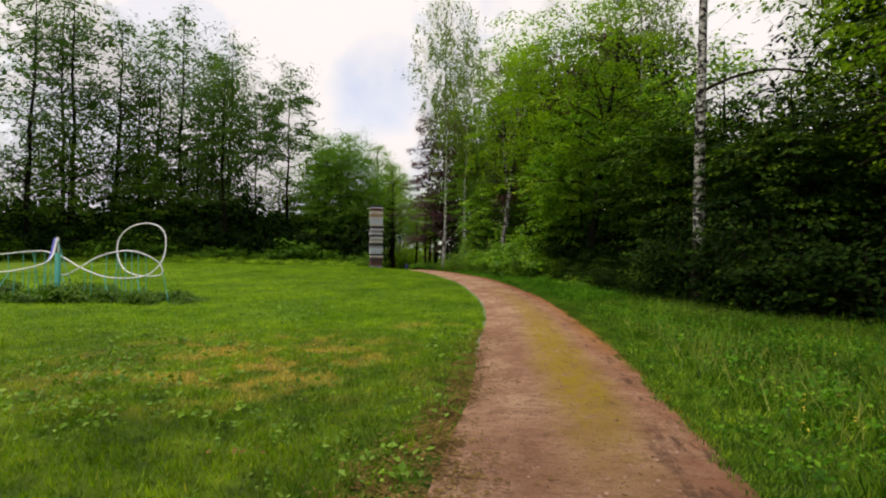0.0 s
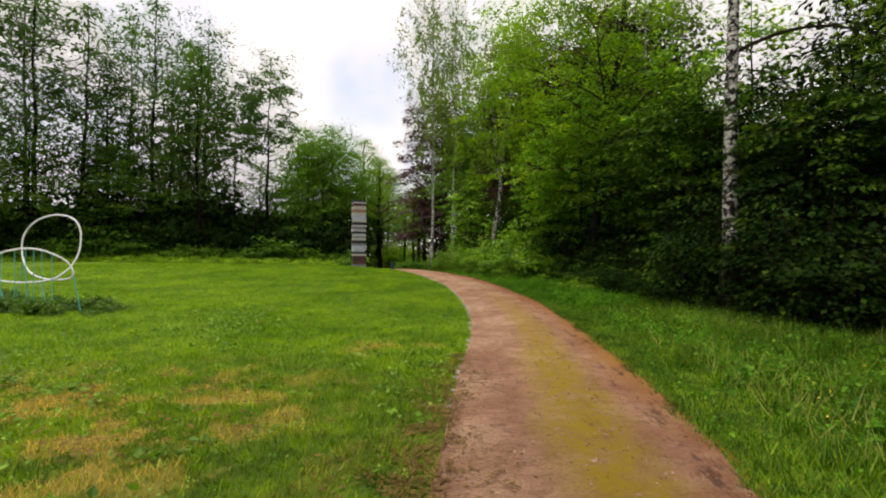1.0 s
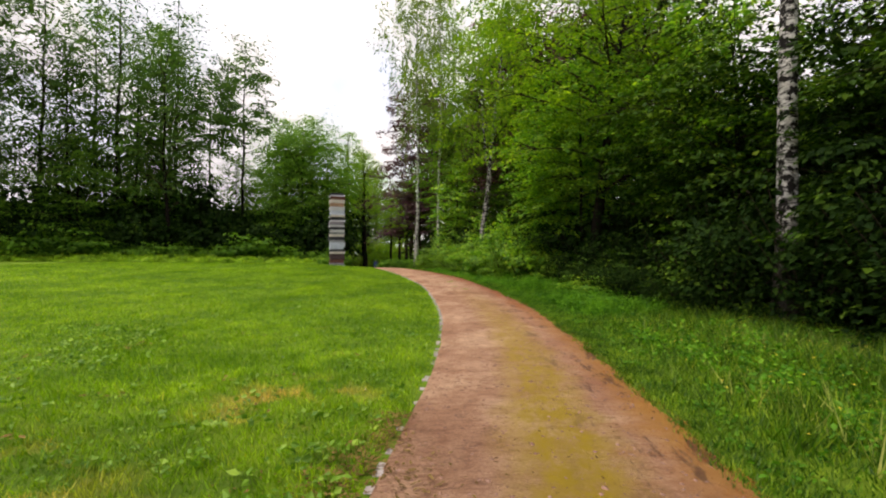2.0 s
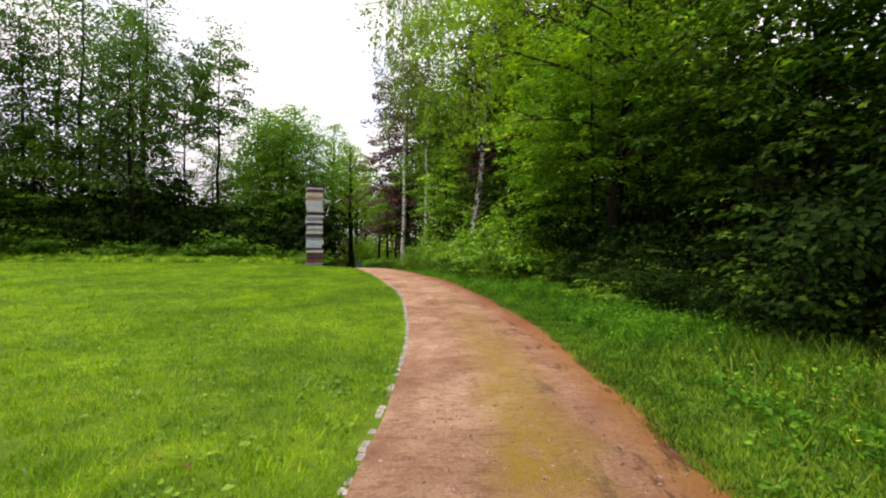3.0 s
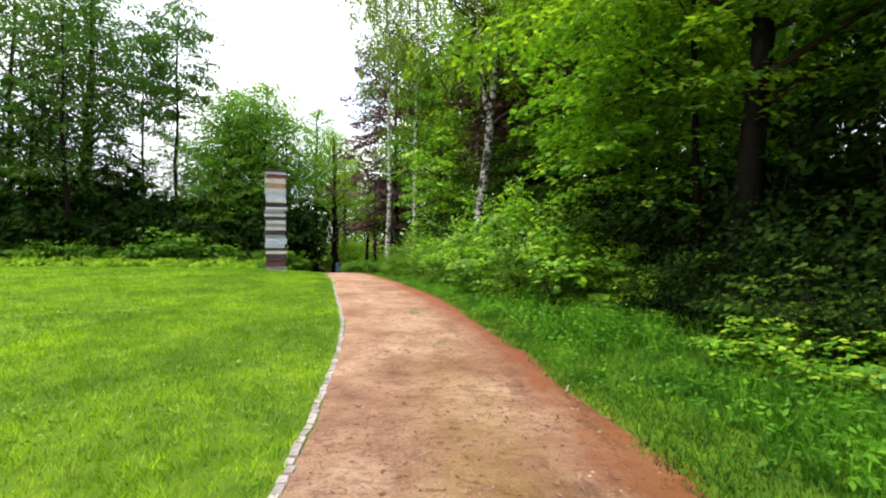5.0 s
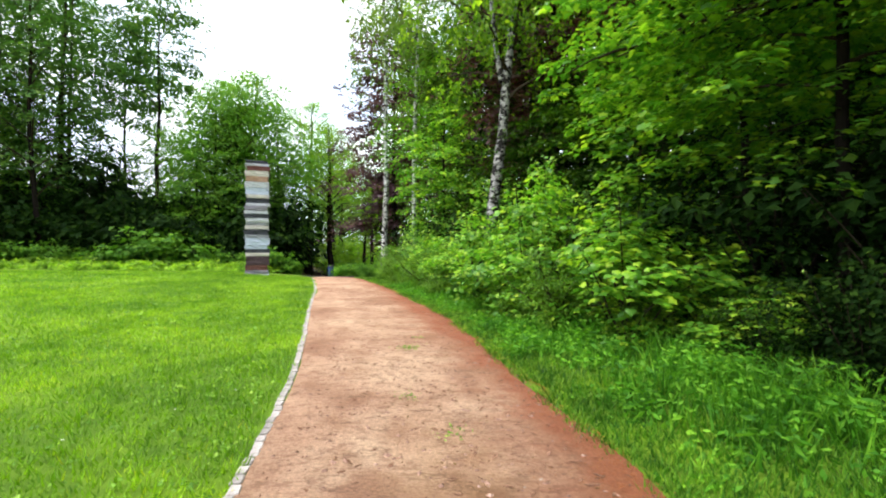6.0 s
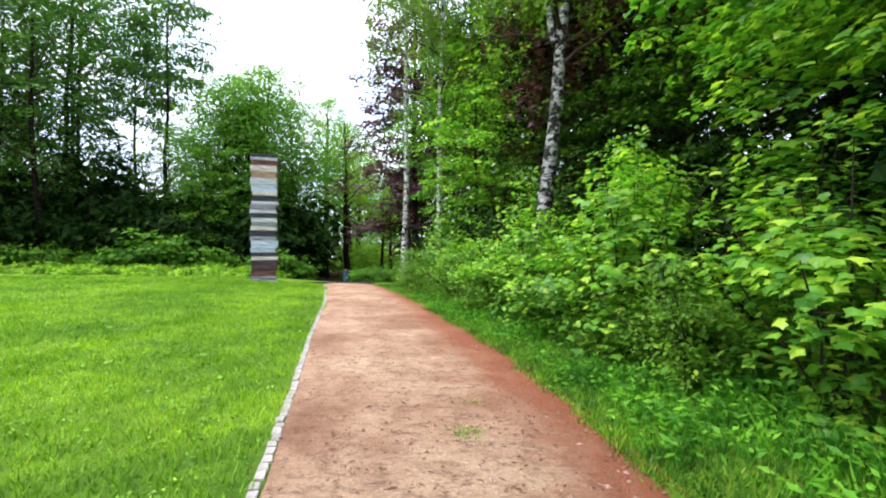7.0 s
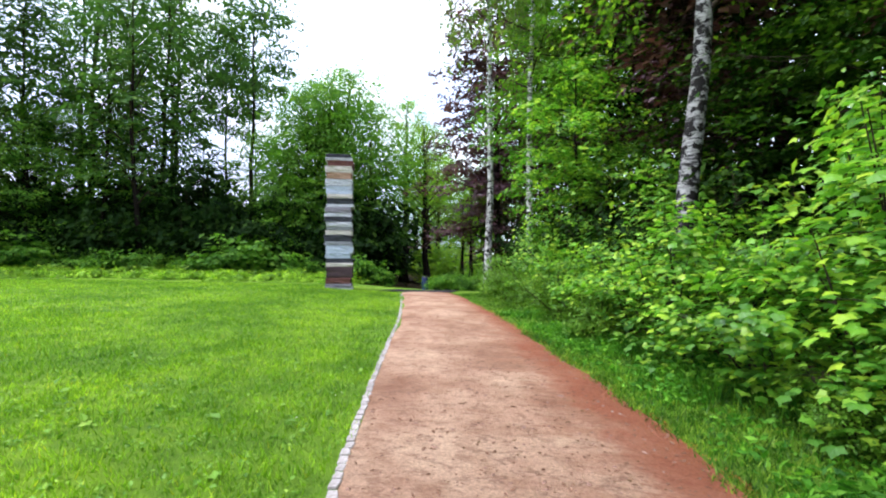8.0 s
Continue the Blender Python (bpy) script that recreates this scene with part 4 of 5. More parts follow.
# copper beeches
copper = tree("copper_beech", 51, (-2.2, 56.5), 21, 0.28, 1.0, 4.5, 40, LEAF_COPPER, 4, 0.27, 0.7, 0.5, label="tall copper beech with dark purple leaves", category="beech", sub=5, rise=0.4, lumps=250, lump_r=1.1, lump_per=92, lump=sprays)
for x, y, r, s in ((-36.0, 61.0, 20, 0.8), (-42.0, 57.0, 140, 0.8), (-49.0, 52.0, 260, 0.8), (-55.0, 46.0, 50, 0.8), (-31.5, 66.0, 200, 0.75), (-60.0, 52.0, 310, 0.85)):
    again(inner, x, y, r, s)
again(copper, 5.8, 38.6, 130, 0.9)
again(copper, 10.4, 35.0, 250, 0.9)
again(inner, 0.5, 66.0, 60, 1.0)
again(inner, 4.5, 59.0, 160, 1.1)
again(inner, 9.5, 55.0, 260, 1.1)

# the wood beyond the lawn
WOOD = "tall slender tree with dark trunk at the lawn's far edge"
GW = "trees beyond the lawn"
tall_a = tree("woodland_tree", 61, (-28.7, 57.8), 28, 0.27, 6.0, 4.6, 32, LEAF_FAR, 3, 0.36, 0.9, 0.6, label=WOOD, group=GW, sub=4, rise=0.9, bend=0.4, lumps=92, lump_r=1.2, lump_per=34, lump=sprays)
tall_b = tree("woodland_tree", 62, (-26.7, 53.5), 23, 0.22, 4.5, 3.8, 30, LEAF_FAR, 3, 0.36, 0.9, 0.6, label=WOOD, group=GW, sub=4, rise=0.9, bend=0.5, lumps=95, lump_r=1.15, lump_per=34, lump=sprays)
low_c = tree("woodland_tree", 63, (-15.2, 58.5), 15, 0.2, 1.6, 4.2, 36, LEAF_GROVE, 8, 0.25, 0.9, 0.6, label="rounded green tree at the lawn's far edge", group=GW, sub=4, rise=0.7, lumps=125, lump_r=1.1, lump_per=52, lump=sprays)
light_d = tree("woodland_tree", 64, (-13.7, 74.5), 19.5, 0.46, 7.0, 4.0, 30, LEAF_LIGHT, 9, 0.2, 0.7, 0.5, label="slim light green tree beyond the crest", group=GW, sub=4, rise=0.8, bend=0.5, lumps=90, lump_r=1.1, lump_per=46, lump=sprays, lean=(0.8, 0))
tall_e = tree("woodland_tree", 65, (-22.0, 59.5), 24.5, 0.22, 12.0, 3.9, 26, LEAF_FAR, 3, 0.33, 0.8, 0.6, label="high-crowned tree with bare trunk at the lawn's far edge", group=GW, sub=4, rise=0.8, bend=0.4, lumps=74, lump_r=1.0, lump_per=60)
for x, y, r, s, k in ((-34.0, 56.5, 40, 1.1, "a"), (-39.5, 52.5, 130, 1.2, "b"), (-28.8, 65.6, 200, 0.95, "e"), (-35.7, 66.6, 250, 1.05, "a"), (-44.0, 47.0, 10, 1.05, "a"), (-48.5, 40.0, 220, 1.1, "b"), (-51.0, 31.0, 90, 1.0, "a"), 
                      (-33.0, 64.0, 300, 1.0, "a"), (-39.0, 60.0, 60, 1.05, "a"), (-46.5, 54.0, 170, 1.1, "a"), (-58.0, 37.0, 20, 1.05, "a"), (-31.5, 54.8, 140, 0.9, "b"), (-36.8, 54.0, 330, 0.95, "b"), (-42.0, 50.0, 200, 1.1, "a"),
                      (-16.8, 58.5, 80, 0.95, "c"), (-15.0, 61.5, 10, 1.15, "c"), (-13.6, 64.0, 210, 1.0, "c"), (-21.0, 74.0, 330, 1.2, "c"), (-35.0, 52.5, 160, 0.8, "c"), (-30.5, 56.0, 70, 0.8, "c"),
                      (-41.5, 49.0, 260, 0.8, "c"), (-46.0, 42.5, 330, 0.8, "c"), (-38.5, 56.5, 120, 0.9, "c"), (-21.0, 68.0, 130, 1.25, "c"), (-5.0, 75.0, 50, 1.0, "d"), (-10.0, 69.0, 200, 1.2, "d"), (-3.5, 66.0, 120, 1.0, "d"),
                      (-7.5, 92.0, 10, 1.1, "d"), (-12.2, 86.0, 140, 1.3, "d"), (-17.0, 56.0, 100, 0.6, "c"), (-2.0, 88.0, 10, 1.3, "d"), (-11.5, 75.8, 260, 1.3, "d"), (-6.6, 70.0, 80, 0.75, "d"), (-4.9, 62.5, 330, 0.7, "d"), (-12.5, 95.0, 20, 1.2, "c"), (-18.5, 97.0, 220, 1.2, "c"), (-7.0, 98.0, 120, 1.1, "c"), (-14.5, 103.0, 60, 1.0, "c"), (-17.5, 108.0, 160, 1.1, "c"), (-10.5, 106.0, 300, 1.0, "c"), (-25.2, 65.0, 250, 0.85, "c")):
    again({"a": tall_a, "b": tall_b, "c": low_c, "d": light_d, "e": tall_e}[k], x, y, r, s * (0.67 if k == "d" else 1))
# the far wood's shrubs also take the leaf colour with shade put in
wood_shrub = shrub("woodland_shrub", 71, (-20, 55.0), 4.0, 2.6, 13, LEAF_SHADED, 5, 0.42, 0.6, label="shrub at the edge of the wood, shade put into its leaf colour", group="shrubs beyond the lawn", side_twigs=False)
edge_shrub = shrub("woodland_shrub", 72, (-12.5, 55.6), 3.0, 1.7, 12, LEAF_GROVE, 5, 0.34, 0.42, 0.3, label="fresh green shrub at the edge of the wood", group="shrubs beyond the lawn", side_twigs=False)
for i in range(30):
    x = -46 + 37 * i / 29 + rng.uniform(-0.5, 0.5)
    again(edge_shrub, x, float(np.interp(x, FAR_X, FAR_Y)) + rng.uniform(-1.6, -0.2), rng.uniform(0, 360), 0.5 + 1.1 * rng.uniform(0, 1) ** 1.6, rng.uniform(0.75, 1.2))
back_shrub = shrub("woodland_shrub", 73, (-33, 68.0), 7.5, 4.6, 13, LEAF_SHADED, 3, 0.7, 1.1, label="big shrub deep in the wood, shade put into its leaf colour", group="shrubs beyond the lawn", side_twigs=False)
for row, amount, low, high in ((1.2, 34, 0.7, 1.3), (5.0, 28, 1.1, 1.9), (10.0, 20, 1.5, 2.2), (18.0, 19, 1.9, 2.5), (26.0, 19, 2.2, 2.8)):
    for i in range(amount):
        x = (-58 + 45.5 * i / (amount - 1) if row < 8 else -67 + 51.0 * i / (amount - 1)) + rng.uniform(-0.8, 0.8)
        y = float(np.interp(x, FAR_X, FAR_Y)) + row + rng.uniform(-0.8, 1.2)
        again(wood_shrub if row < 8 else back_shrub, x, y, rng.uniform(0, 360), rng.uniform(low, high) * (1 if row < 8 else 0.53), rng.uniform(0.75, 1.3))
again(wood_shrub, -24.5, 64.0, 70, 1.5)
# shrubs added along the east side to stop sky light flooding the wood
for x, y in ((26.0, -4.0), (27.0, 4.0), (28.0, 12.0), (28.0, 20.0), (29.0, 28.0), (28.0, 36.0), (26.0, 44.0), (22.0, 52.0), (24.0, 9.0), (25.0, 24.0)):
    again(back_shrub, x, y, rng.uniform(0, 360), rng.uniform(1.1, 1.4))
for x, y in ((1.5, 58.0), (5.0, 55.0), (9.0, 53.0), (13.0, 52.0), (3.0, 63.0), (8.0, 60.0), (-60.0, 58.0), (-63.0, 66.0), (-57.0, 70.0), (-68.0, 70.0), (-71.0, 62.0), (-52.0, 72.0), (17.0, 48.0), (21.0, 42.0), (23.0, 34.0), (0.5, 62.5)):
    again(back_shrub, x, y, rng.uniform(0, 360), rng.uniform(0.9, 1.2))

fresh_shrub = shrub("woodland_shrub", 74, (-17.5, 61.0), 3.0, 1.8, 12, LEAF_FRESH, 9, 0.22, 0.5, label="light green shrub beyond the crest", group="shrubs beyond the lawn", side_twigs=False)
for x, y, s in ((-44.0, 45.5, 1.0), (-16.5, 68.0, 1.4), (-8.0, 72.0, 1.5), (-9.6, 75.5, 2.0), (-6.0, 79.0, 2.0), (-4.0, 77.0, 1.5), (-11.5, 78.0, 1.8), (-7.0, 84.0, 2.0)):
    again(fresh_shrub, x, y, 40 * x, s)
again(copper, 1.2, 59.0, 200, 0.95)

# low planting bed along the lawn's far edge
bed = shrub("bed_plant", 75, (-20, 49.8), 0.5, 0.95, 11, LEAF_FRESH, 3, 0.26, 0.28, 0.35, label="low leafy bedding plant at the lawn's far edge", category="plant", group="planting bed", side_twigs=False)
for i in range(72):
    row = i // 24
    x = -42 + 31 * (i % 24) / 23 + rng.uniform(-0.3, 0.3)
    y = float(np.interp(x, [-42, -34, -25, -11], [44.0, 47.8, 49.4, 50.0])) + 1.5 * row + rng.uniform(-0.3, 0.3)
    again(bed, x, y, rng.uniform(0, 360), rng.uniform(0.8, 1.2) * (0.85, 1.05, 1.25)[row], rng.uniform(0.7, 1.4))

# ---- column of stacked stone slabs ----
slab_looks = {}


def slab_material(key, a, b):
    if key not in slab_looks:
        slab_looks[key] = rough_material("slab_" + key, [(0.3, a), (0.7, b)], 2.2, 0.8, 0.5, 0.02, (1, 1, 4))
    return slab_looks[key]


SLAB = {"dark": ((0.02, 0.021, 0.028), (0.06, 0.06, 0.072)), "white": ((0.36, 0.365, 0.40), (0.52, 0.52, 0.56)), "red": ((0.075, 0.03, 0.028), (0.16, 0.07, 0.058)), "rust": ((0.20, 0.10, 0.065), (0.45, 0.30, 0.21)),
        "grey": ((0.17, 0.175, 0.20), (0.30, 0.30, 0.335)), "blue": ((0.34, 0.38, 0.48), (0.48, 0.52, 0.63)), "cream": ((0.40, 0.36, 0.32), (0.54, 0.50, 0.45)), "brown": ((0.035, 0.022, 0.026), (0.085, 0.055, 0.06)),
        "mauve": ((0.14, 0.13, 0.155), (0.24, 0.22, 0.25))}
column = tagged(new("slab_column"), "tall square column of stacked multicoloured stone slabs", "sculpture")
rng = np.random.default_rng(81)
z = 0.0
STACK = (("white", 9), ("mauve", 16), ("red", 24), ("brown", 44), ("cream", 16), ("dark", 17), ("blue", 19), ("blue", 33), ("grey", 16), ("dark", 26), ("cream", 19), ("grey", 14), ("white", 21),
         ("dark", 19), ("white", 16), ("mauve", 24), ("white", 12), ("dark", 23), ("cream", 17), ("blue", 33), ("white", 28), ("rust", 26), ("cream", 26), ("red", 23), ("white", 12), ("dark", 14))
for tone, thick in STACK:
    thick *= 5.76 / sum(t for _, t in STACK)
    bm = bmesh.new()
    bmesh.ops.create_cube(bm, size=1)
    w, d = 1.08 + rng.uniform(-0.05, 0.06), 1.08 + rng.uniform(-0.05, 0.06)
    bmesh.ops.subdivide_edges(bm, edges=bm.edges[:], cuts=3, use_grid_fill=True)
    dx = rng.uniform(-0.07, 0.03)
    for v in bm.verts:
        v.co = Vector((v.co.x * w + dx, v.co.y * d, (v.co.z + 0.5) * (thick - 0.004)))
        v.co.x += rng.normal(0, 0.014)
        v.co.y += rng.normal(0, 0.014)
    bmesh.ops.bevel(bm, geom=[e for e in bm.edges if e.calc_face_angle(0) > 1.0], offset=0.012, segments=1, affect="EDGES")
    slab = part("slab", bm, slab_material(tone, *SLAB[tone]), column)
    slab.location = (0, 0, z)
    z += thick
column.matrix_basis = pose(-8.0, 44.4, float(land(-8.0, 44.4)) - 0.03, 0, 0, 19)

# ---- white tube sculpture on turquoise props ----
LOOP_WEST = [(-13.18, 15.20, 1.97), (-13.19, 15.00, 1.36), (-13.33, 14.60, 1.07), (-14.33, 14.40, 0.86), (-15.67, 14.60, 0.89), (-17.10, 15.30, 1.08), (-16.98, 16.00, 1.26), (-15.25, 16.00, 1.48),
             (-14.36, 15.90, 1.53), (-13.89, 15.80, 1.46), (-13.31, 15.60, 1.32)]
LOOP_EAST = [(-12.44, 15.20, 1.03), (-11.48, 14.90, 0.77), (-10.78, 14.90, 0.70), (-10.22, 15.10, 0.77), (-9.91, 15.30, 1.05), (-9.80, 15.50, 1.50), (-9.85, 15.60, 2.08), (-10.17, 15.70, 2.42), (-10.74, 15.80, 2.51),
             (-11.27, 15.80, 2.33), (-11.59, 15.80, 1.94), (-11.54, 15.70, 1.44), (-11.16, 15.50, 0.97), (-10.55, 15.30, 0.78), (-9.84, 15.10, 0.78), (-9.54, 15.00, 0.91), (-9.66, 15.00, 1.19), (-9.91, 14.90, 1.40),
             (-10.35, 14.80, 1.56), (-10.92, 14.80, 1.54), (-11.55, 14.80, 1.35), (-12.25, 14.90, 0.98), (-12.75, 15.00, 0.78), (-13.07, 15.10, 0.95)]
loop = np.array(LOOP_WEST + LOOP_EAST)


def closed_spline(p, steps):
    a, b, c, d = np.roll(p, 1, 0), p, np.roll(p, -1, 0), np.roll(p, -2, 0)
    t = np.linspace(0, 1, steps, endpoint=False)[None, :, None]
    q = 0.5 * (2 * b[:, None] + (c - a)[:, None] * t + (2 * a - 5 * b + 4 * c - d)[:, None] * t ** 2 + (3 * b - a - 3 * c + d)[:, None] * t ** 3)
    return q.reshape(-1, 3)


line = closed_spline(loop, 8)
cu = bpy.data.curves.new("tube", "CURVE")
cu.dimensions, cu.bevel_depth, cu.bevel_resolution = "3D", 0.022, 3
sp = cu.splines.new("POLY")
sp.points.add(len(line) - 1)
for q, p in zip(sp.points, line):
    q.co = (*p, 1)
sp.use_cyclic_u = True
rollercoaster = tagged(new("loop_sculpture"), "white looping tube sculpture on thin turquoise props", "sculpture")
cu.materials.append(WHITE_TUBE)
tmp = bpy.data.objects.new("tmp", cu)
tube_me = bpy.data.meshes.new_from_object(tmp)
bpy.data.objects.remove(tmp)
for f in tube_me.polygons:
    f.use_smooth = True
under(new("tube", tube_me), rollercoaster)
rng = np.random.default_rng(91)


def prop(at, foot_x, foot_y, thick=0.010):
    """A thin rod from the tube down to its foot in the bed."""
    foot = np.array([foot_x, foot_y, float(land(foot_x, foot_y)) - 0.05])
    part_np("prop", *tube([foot, (foot + at) / 2, at], thick, 6), TEAL, rollercoaster, "thin turquoise steel rod", True)


# upright rods under the level runs, then the raking stays
for i in (9, 12, 13, 18, 21, 26, 31, 37, 43, 48, 51, 54, 57, 61, 66, 90, 226, 230, 233, 236, 240, 244, 250):
    prop(line[i], line[i, 0] + rng.normal(0, 0.025), line[i, 1] + rng.normal(0, 0.03))
for i, foot_x, foot_y in ((2, -12.63, 15.3), (266, -12.32, 14.6), (97, -10.91, 14.6), (109, -9.92, 14.7), (212, -9.31, 15.0), (178, -11.72, 15.7), (178, -11.45, 15.9), (22, -14.3, 14.0), (60, -14.9, 16.5)):
    prop(line[i], foot_x, foot_y, 0.013)

# the tube widens into a flat ribbon with a blue flank where it climbs the post
for name, near_edge, far_edge, mat, label in (("ribbon", 0.0, 0.05, WHITE_TUBE, "wide white end of the tube"), ("flank", 0.05, 0.2, BLUE_SIDE, "blue painted flank of the ribbon")):
    run = line[0:12]
    w = np.sin(np.linspace(0.25, 1.0, len(run)) * np.pi)[:, None] * 0.75 + 0.25
    side = np.array([-1.0, 0.5, 0.0]) / 1.118
    thick = np.array([0.012, 0.024, 0.0])
    rows = [run + side * near_edge * w - thick, run + side * far_edge * w - thick, run + side * far_edge * w + thick, run + side * near_edge * w + thick]
    pts, faces, count = np.concatenate(rows), [], len(run)
    for q in range(4):
        p = (q + 1) % 4
        faces += [(q * count + k, q * count + k + 1, p * count + k + 1, p * count + k) for k in range(count - 1)]
    faces += [(0, count, 2 * count, 3 * count), (count - 1, 4 * count - 1, 3 * count - 1, 2 * count - 1)]
    part_np(name, pts, np.array(faces), mat, rollercoaster, label)
bm = bmesh.new()
bmesh.ops.create_cube(bm, size=1)
for v in bm.verts:
    v.co = Vector((v.co.x * 0.19 * (1.0 if v.co.z < 0 else 0.8) - 12.95, v.co.y * 0.10 + 14.94, (v.co.z + 0.5) * 1.56 - 0.08))
bmesh.ops.bevel(bm, geom=bm.edges[:], offset=0.02, segments=2, affect="EDGES")
part("fin", bm, TEAL, rollercoaster, "broad turquoise steel post")
sculpt_bed = shrub("sculpture_bed_plant", 92, (-11.5, 15.2), 0.5, 0.55, 9, LEAF_BROAD, 6, 0.11, 0.16, 0.7, label="leafy weed around the foot of the tube sculpture", category="plant", group="plants under the tube sculpture", side_twigs=False)
for i in range(38):
    x = -17.5 + 8.5 * (i % 19) / 18 + rng.uniform(-0.25, 0.25)
    again(sculpt_bed, x, 14.7 + 1.0 * (i // 19) + rng.uniform(-0.35, 0.35), rng.uniform(0, 360), rng.uniform(0.5, 1.1) * np.interp(x, [-17, -9], [1.2, 0.9]), rng.uniform(0.6, 1.3))

# ---- beyond the crest: litter bin and hedges ----
bin_thing = tagged(new("litter_bin"), "dark blue litter bin standing beyond the crest", "bin")
bm = bmesh.new()
bmesh.ops.create_cone(bm, cap_ends=True, segments=20, radius1=0.24, radius2=0.28, depth=0.9)
bmesh.ops.translate(bm, verts=bm.verts, vec=(0, 0, 0.45))
part("body", bm, BLUE_BIN, bin_thing, smooth=False)
bm = bmesh.new()
bmesh.ops.create_cone(bm, cap_ends=True, segments=20, radius1=0.30, radius2=0.26, depth=0.08)
bmesh.ops.translate(bm, verts=bm.verts, vec=(0, 0, 0.94))
part("lid", bm, DARK_METAL, bin_thing)
bin_thing.matrix_basis = pose(-6.0, 52.0, float(land(-6.0, 52.0))) @ Matrix.Scale(0.78, 4)
hedge = shrub("round_hedge", 95, (-4.5, 50.4), 0.9, 1.1, 18, LEAF_GROVE, 16, 0.13, 0.28, 0.7, label="clipped low green hedge beyond the crest", category="hedge", group="hedges beyond the crest")
again(hedge, -3.0, 50.2, 70, 1.0)
again(hedge, -9.9, 48.5, 20, 0.7)
ax, ay = np.meshgrid(np.linspace(-6.6, -3.4, 9), np.linspace(45.7, 48.6, 7))
av = np.stack([ax, ay, land(ax, ay) + 0.03], -1).reshape(-1, 3)
a = (np.arange(6)[:, None] * 9 + np.arange(8)[None]).ravel()
tagged(new("asphalt_apron", mesh_from("asphalt_apron", av, np.stack([a, a + 1, a + 10, a + 9], -1), ASPHALT, True)), "dark damp asphalt where the gravel path ends", "pavement", kind="structure")

# ---- granite edging ----
edging = tagged(new("edging"), "single row of small pale granite setts", "edging", kind="structure")
stone_meshes = []
rng = np.random.default_rng(101)
for k in range(5):
    bm = bmesh.new()
    bmesh.ops.create_cube(bm, size=1)
    for v in bm.verts:
        v.co = Vector((v.co.x * 0.07 + rng.normal(0, 0.003), v.co.y * 0.108 + rng.normal(0, 0.005), v.co.z * 0.09 + rng.normal(0, 0.003)))
    bmesh.ops.bevel(bm, geom=bm.edges[:], offset=0.006, segments=1, affect="EDGES")
    me = bpy.data.meshes.new("stone")
    bm.to_mesh(me)
    bm.free()
    me.materials.append(CURB)
    stone_meshes.append(me)
sy, count = 7.6, 0
while sy < 44 and count < 300:
    slope = float(left_edge(sy + 0.1) - left_edge(sy - 0.1)) / 0.2
    st = under(new("stone", stone_meshes[count % 5]), edging)
    sx = float(left_edge(sy)) - 0.03
    buried = rng.uniform() < np.interp(sy, [8, 13, 17, 20], [0.6, 0.5, 0.2, 0.0])
    st.matrix_basis = pose(sx + rng.normal(0, 0.006), sy, float(land(sx, sy)) - (0.058 if buried else 0.04 if sy < 16 else 0.031) + rng.normal(0, 0.003), rng.normal(0, 1.5), rng.normal(0, 1.5), -math.degrees(math.atan(slope)) + rng.normal(0, 2.5))
    sy += (0.118 + abs(rng.normal(0, 0.006))) / math.sqrt(1 + slope * slope)
    count += 1

# ---- grass ----


def blades(rng, x, y, length, width, lean):
    """One-triangle-wide blades with a bend; two triangles near the foot, one for the tip."""
    k = len(x)
    az, bend = rng.uniform(0, 2 * np.pi, k), rng.uniform(0, 2 * np.pi, k)
    z = land(x, y)
    w = np.stack([np.cos(az), np.sin(az), np.zeros(k)], -1) * (width * rng.uniform(0.6, 1.3, k))[:, None] * 0.5
    d = np.stack([np.cos(bend), np.sin(bend), np.zeros(k)], -1) * (length * lean * rng.uniform(0.2, 1.4, k))[:, None]
    foot = np.stack([x, y, z - 0.005], -1)
    tip = foot + d + np.stack([np.zeros(k), np.zeros(k), length], -1)
    v = np.stack([foot - w, foot + w, tip], 1)
    return v.reshape(-1, 3), np.arange(3 * k).reshape(-1, 3)


def scatter(rng, density, x0, x1, y0, y1):
    k = int(density * (x1 - x0) * (y1 - y0))
    return rng.uniform(x0, x1, k), rng.uniform(y0, y1, k)


def ragged(rng, y):
    return 0.05 * np.sin(y * 3.1) + 0.04 * np.sin(y * 7.7 + 1) + rng.normal(0, 0.05, len(y))


rng = np.random.default_rng(111)
fields = []
for dens, x0, x1, y0, y1, ln, wd in ((1300, -4.0, 1.0, 2.0, 13.0, 0.068, 0.013), (1000, -4.5, 1.0, 13.0, 32.0, 0.058, 0.014), (600, -8.5, -4.0, 2.5, 32.0, 0.06, 0.017), (380, -15.0, -8.5, 5.0, 34.0, 0.065, 0.019),
                                     (450, -9.0, -1.0, 32.0, 44.5, 0.06, 0.018), (130, -28.0, -9.0, 32.0, 47.0, 0.07, 0.034), (150, -26.0, -15.0, 10.0, 32.0, 0.07, 0.03)):
    x, y = scatter(rng, dens, x0, x1, y0, y1)
    keep = x < left_edge(y) - 0.07 - 0.3 * np.clip((9.5 - y) / 3, 0, 1) * rng.uniform(0, 1.2, len(y)) + np.minimum(ragged(rng, y), 0.05)
    tuft = np.sin(x * 5.1 + np.sin(y * 3.3)) * np.sin(y * 4.7 + np.sin(x * 4.1))
    x, y, tuft = x[keep], y[keep], tuft[keep]
    fields.append(blades(rng, x, y, ln * (1 + 0.35 * tuft) * rng.uniform(0.5, 1.35, len(x)), wd, 0.7))
tagged(new("lawn_grass", mesh_from("lawn_grass", *joined(fields), BLADE)), "short bright green lawn grass", "grass", kind="stuff")

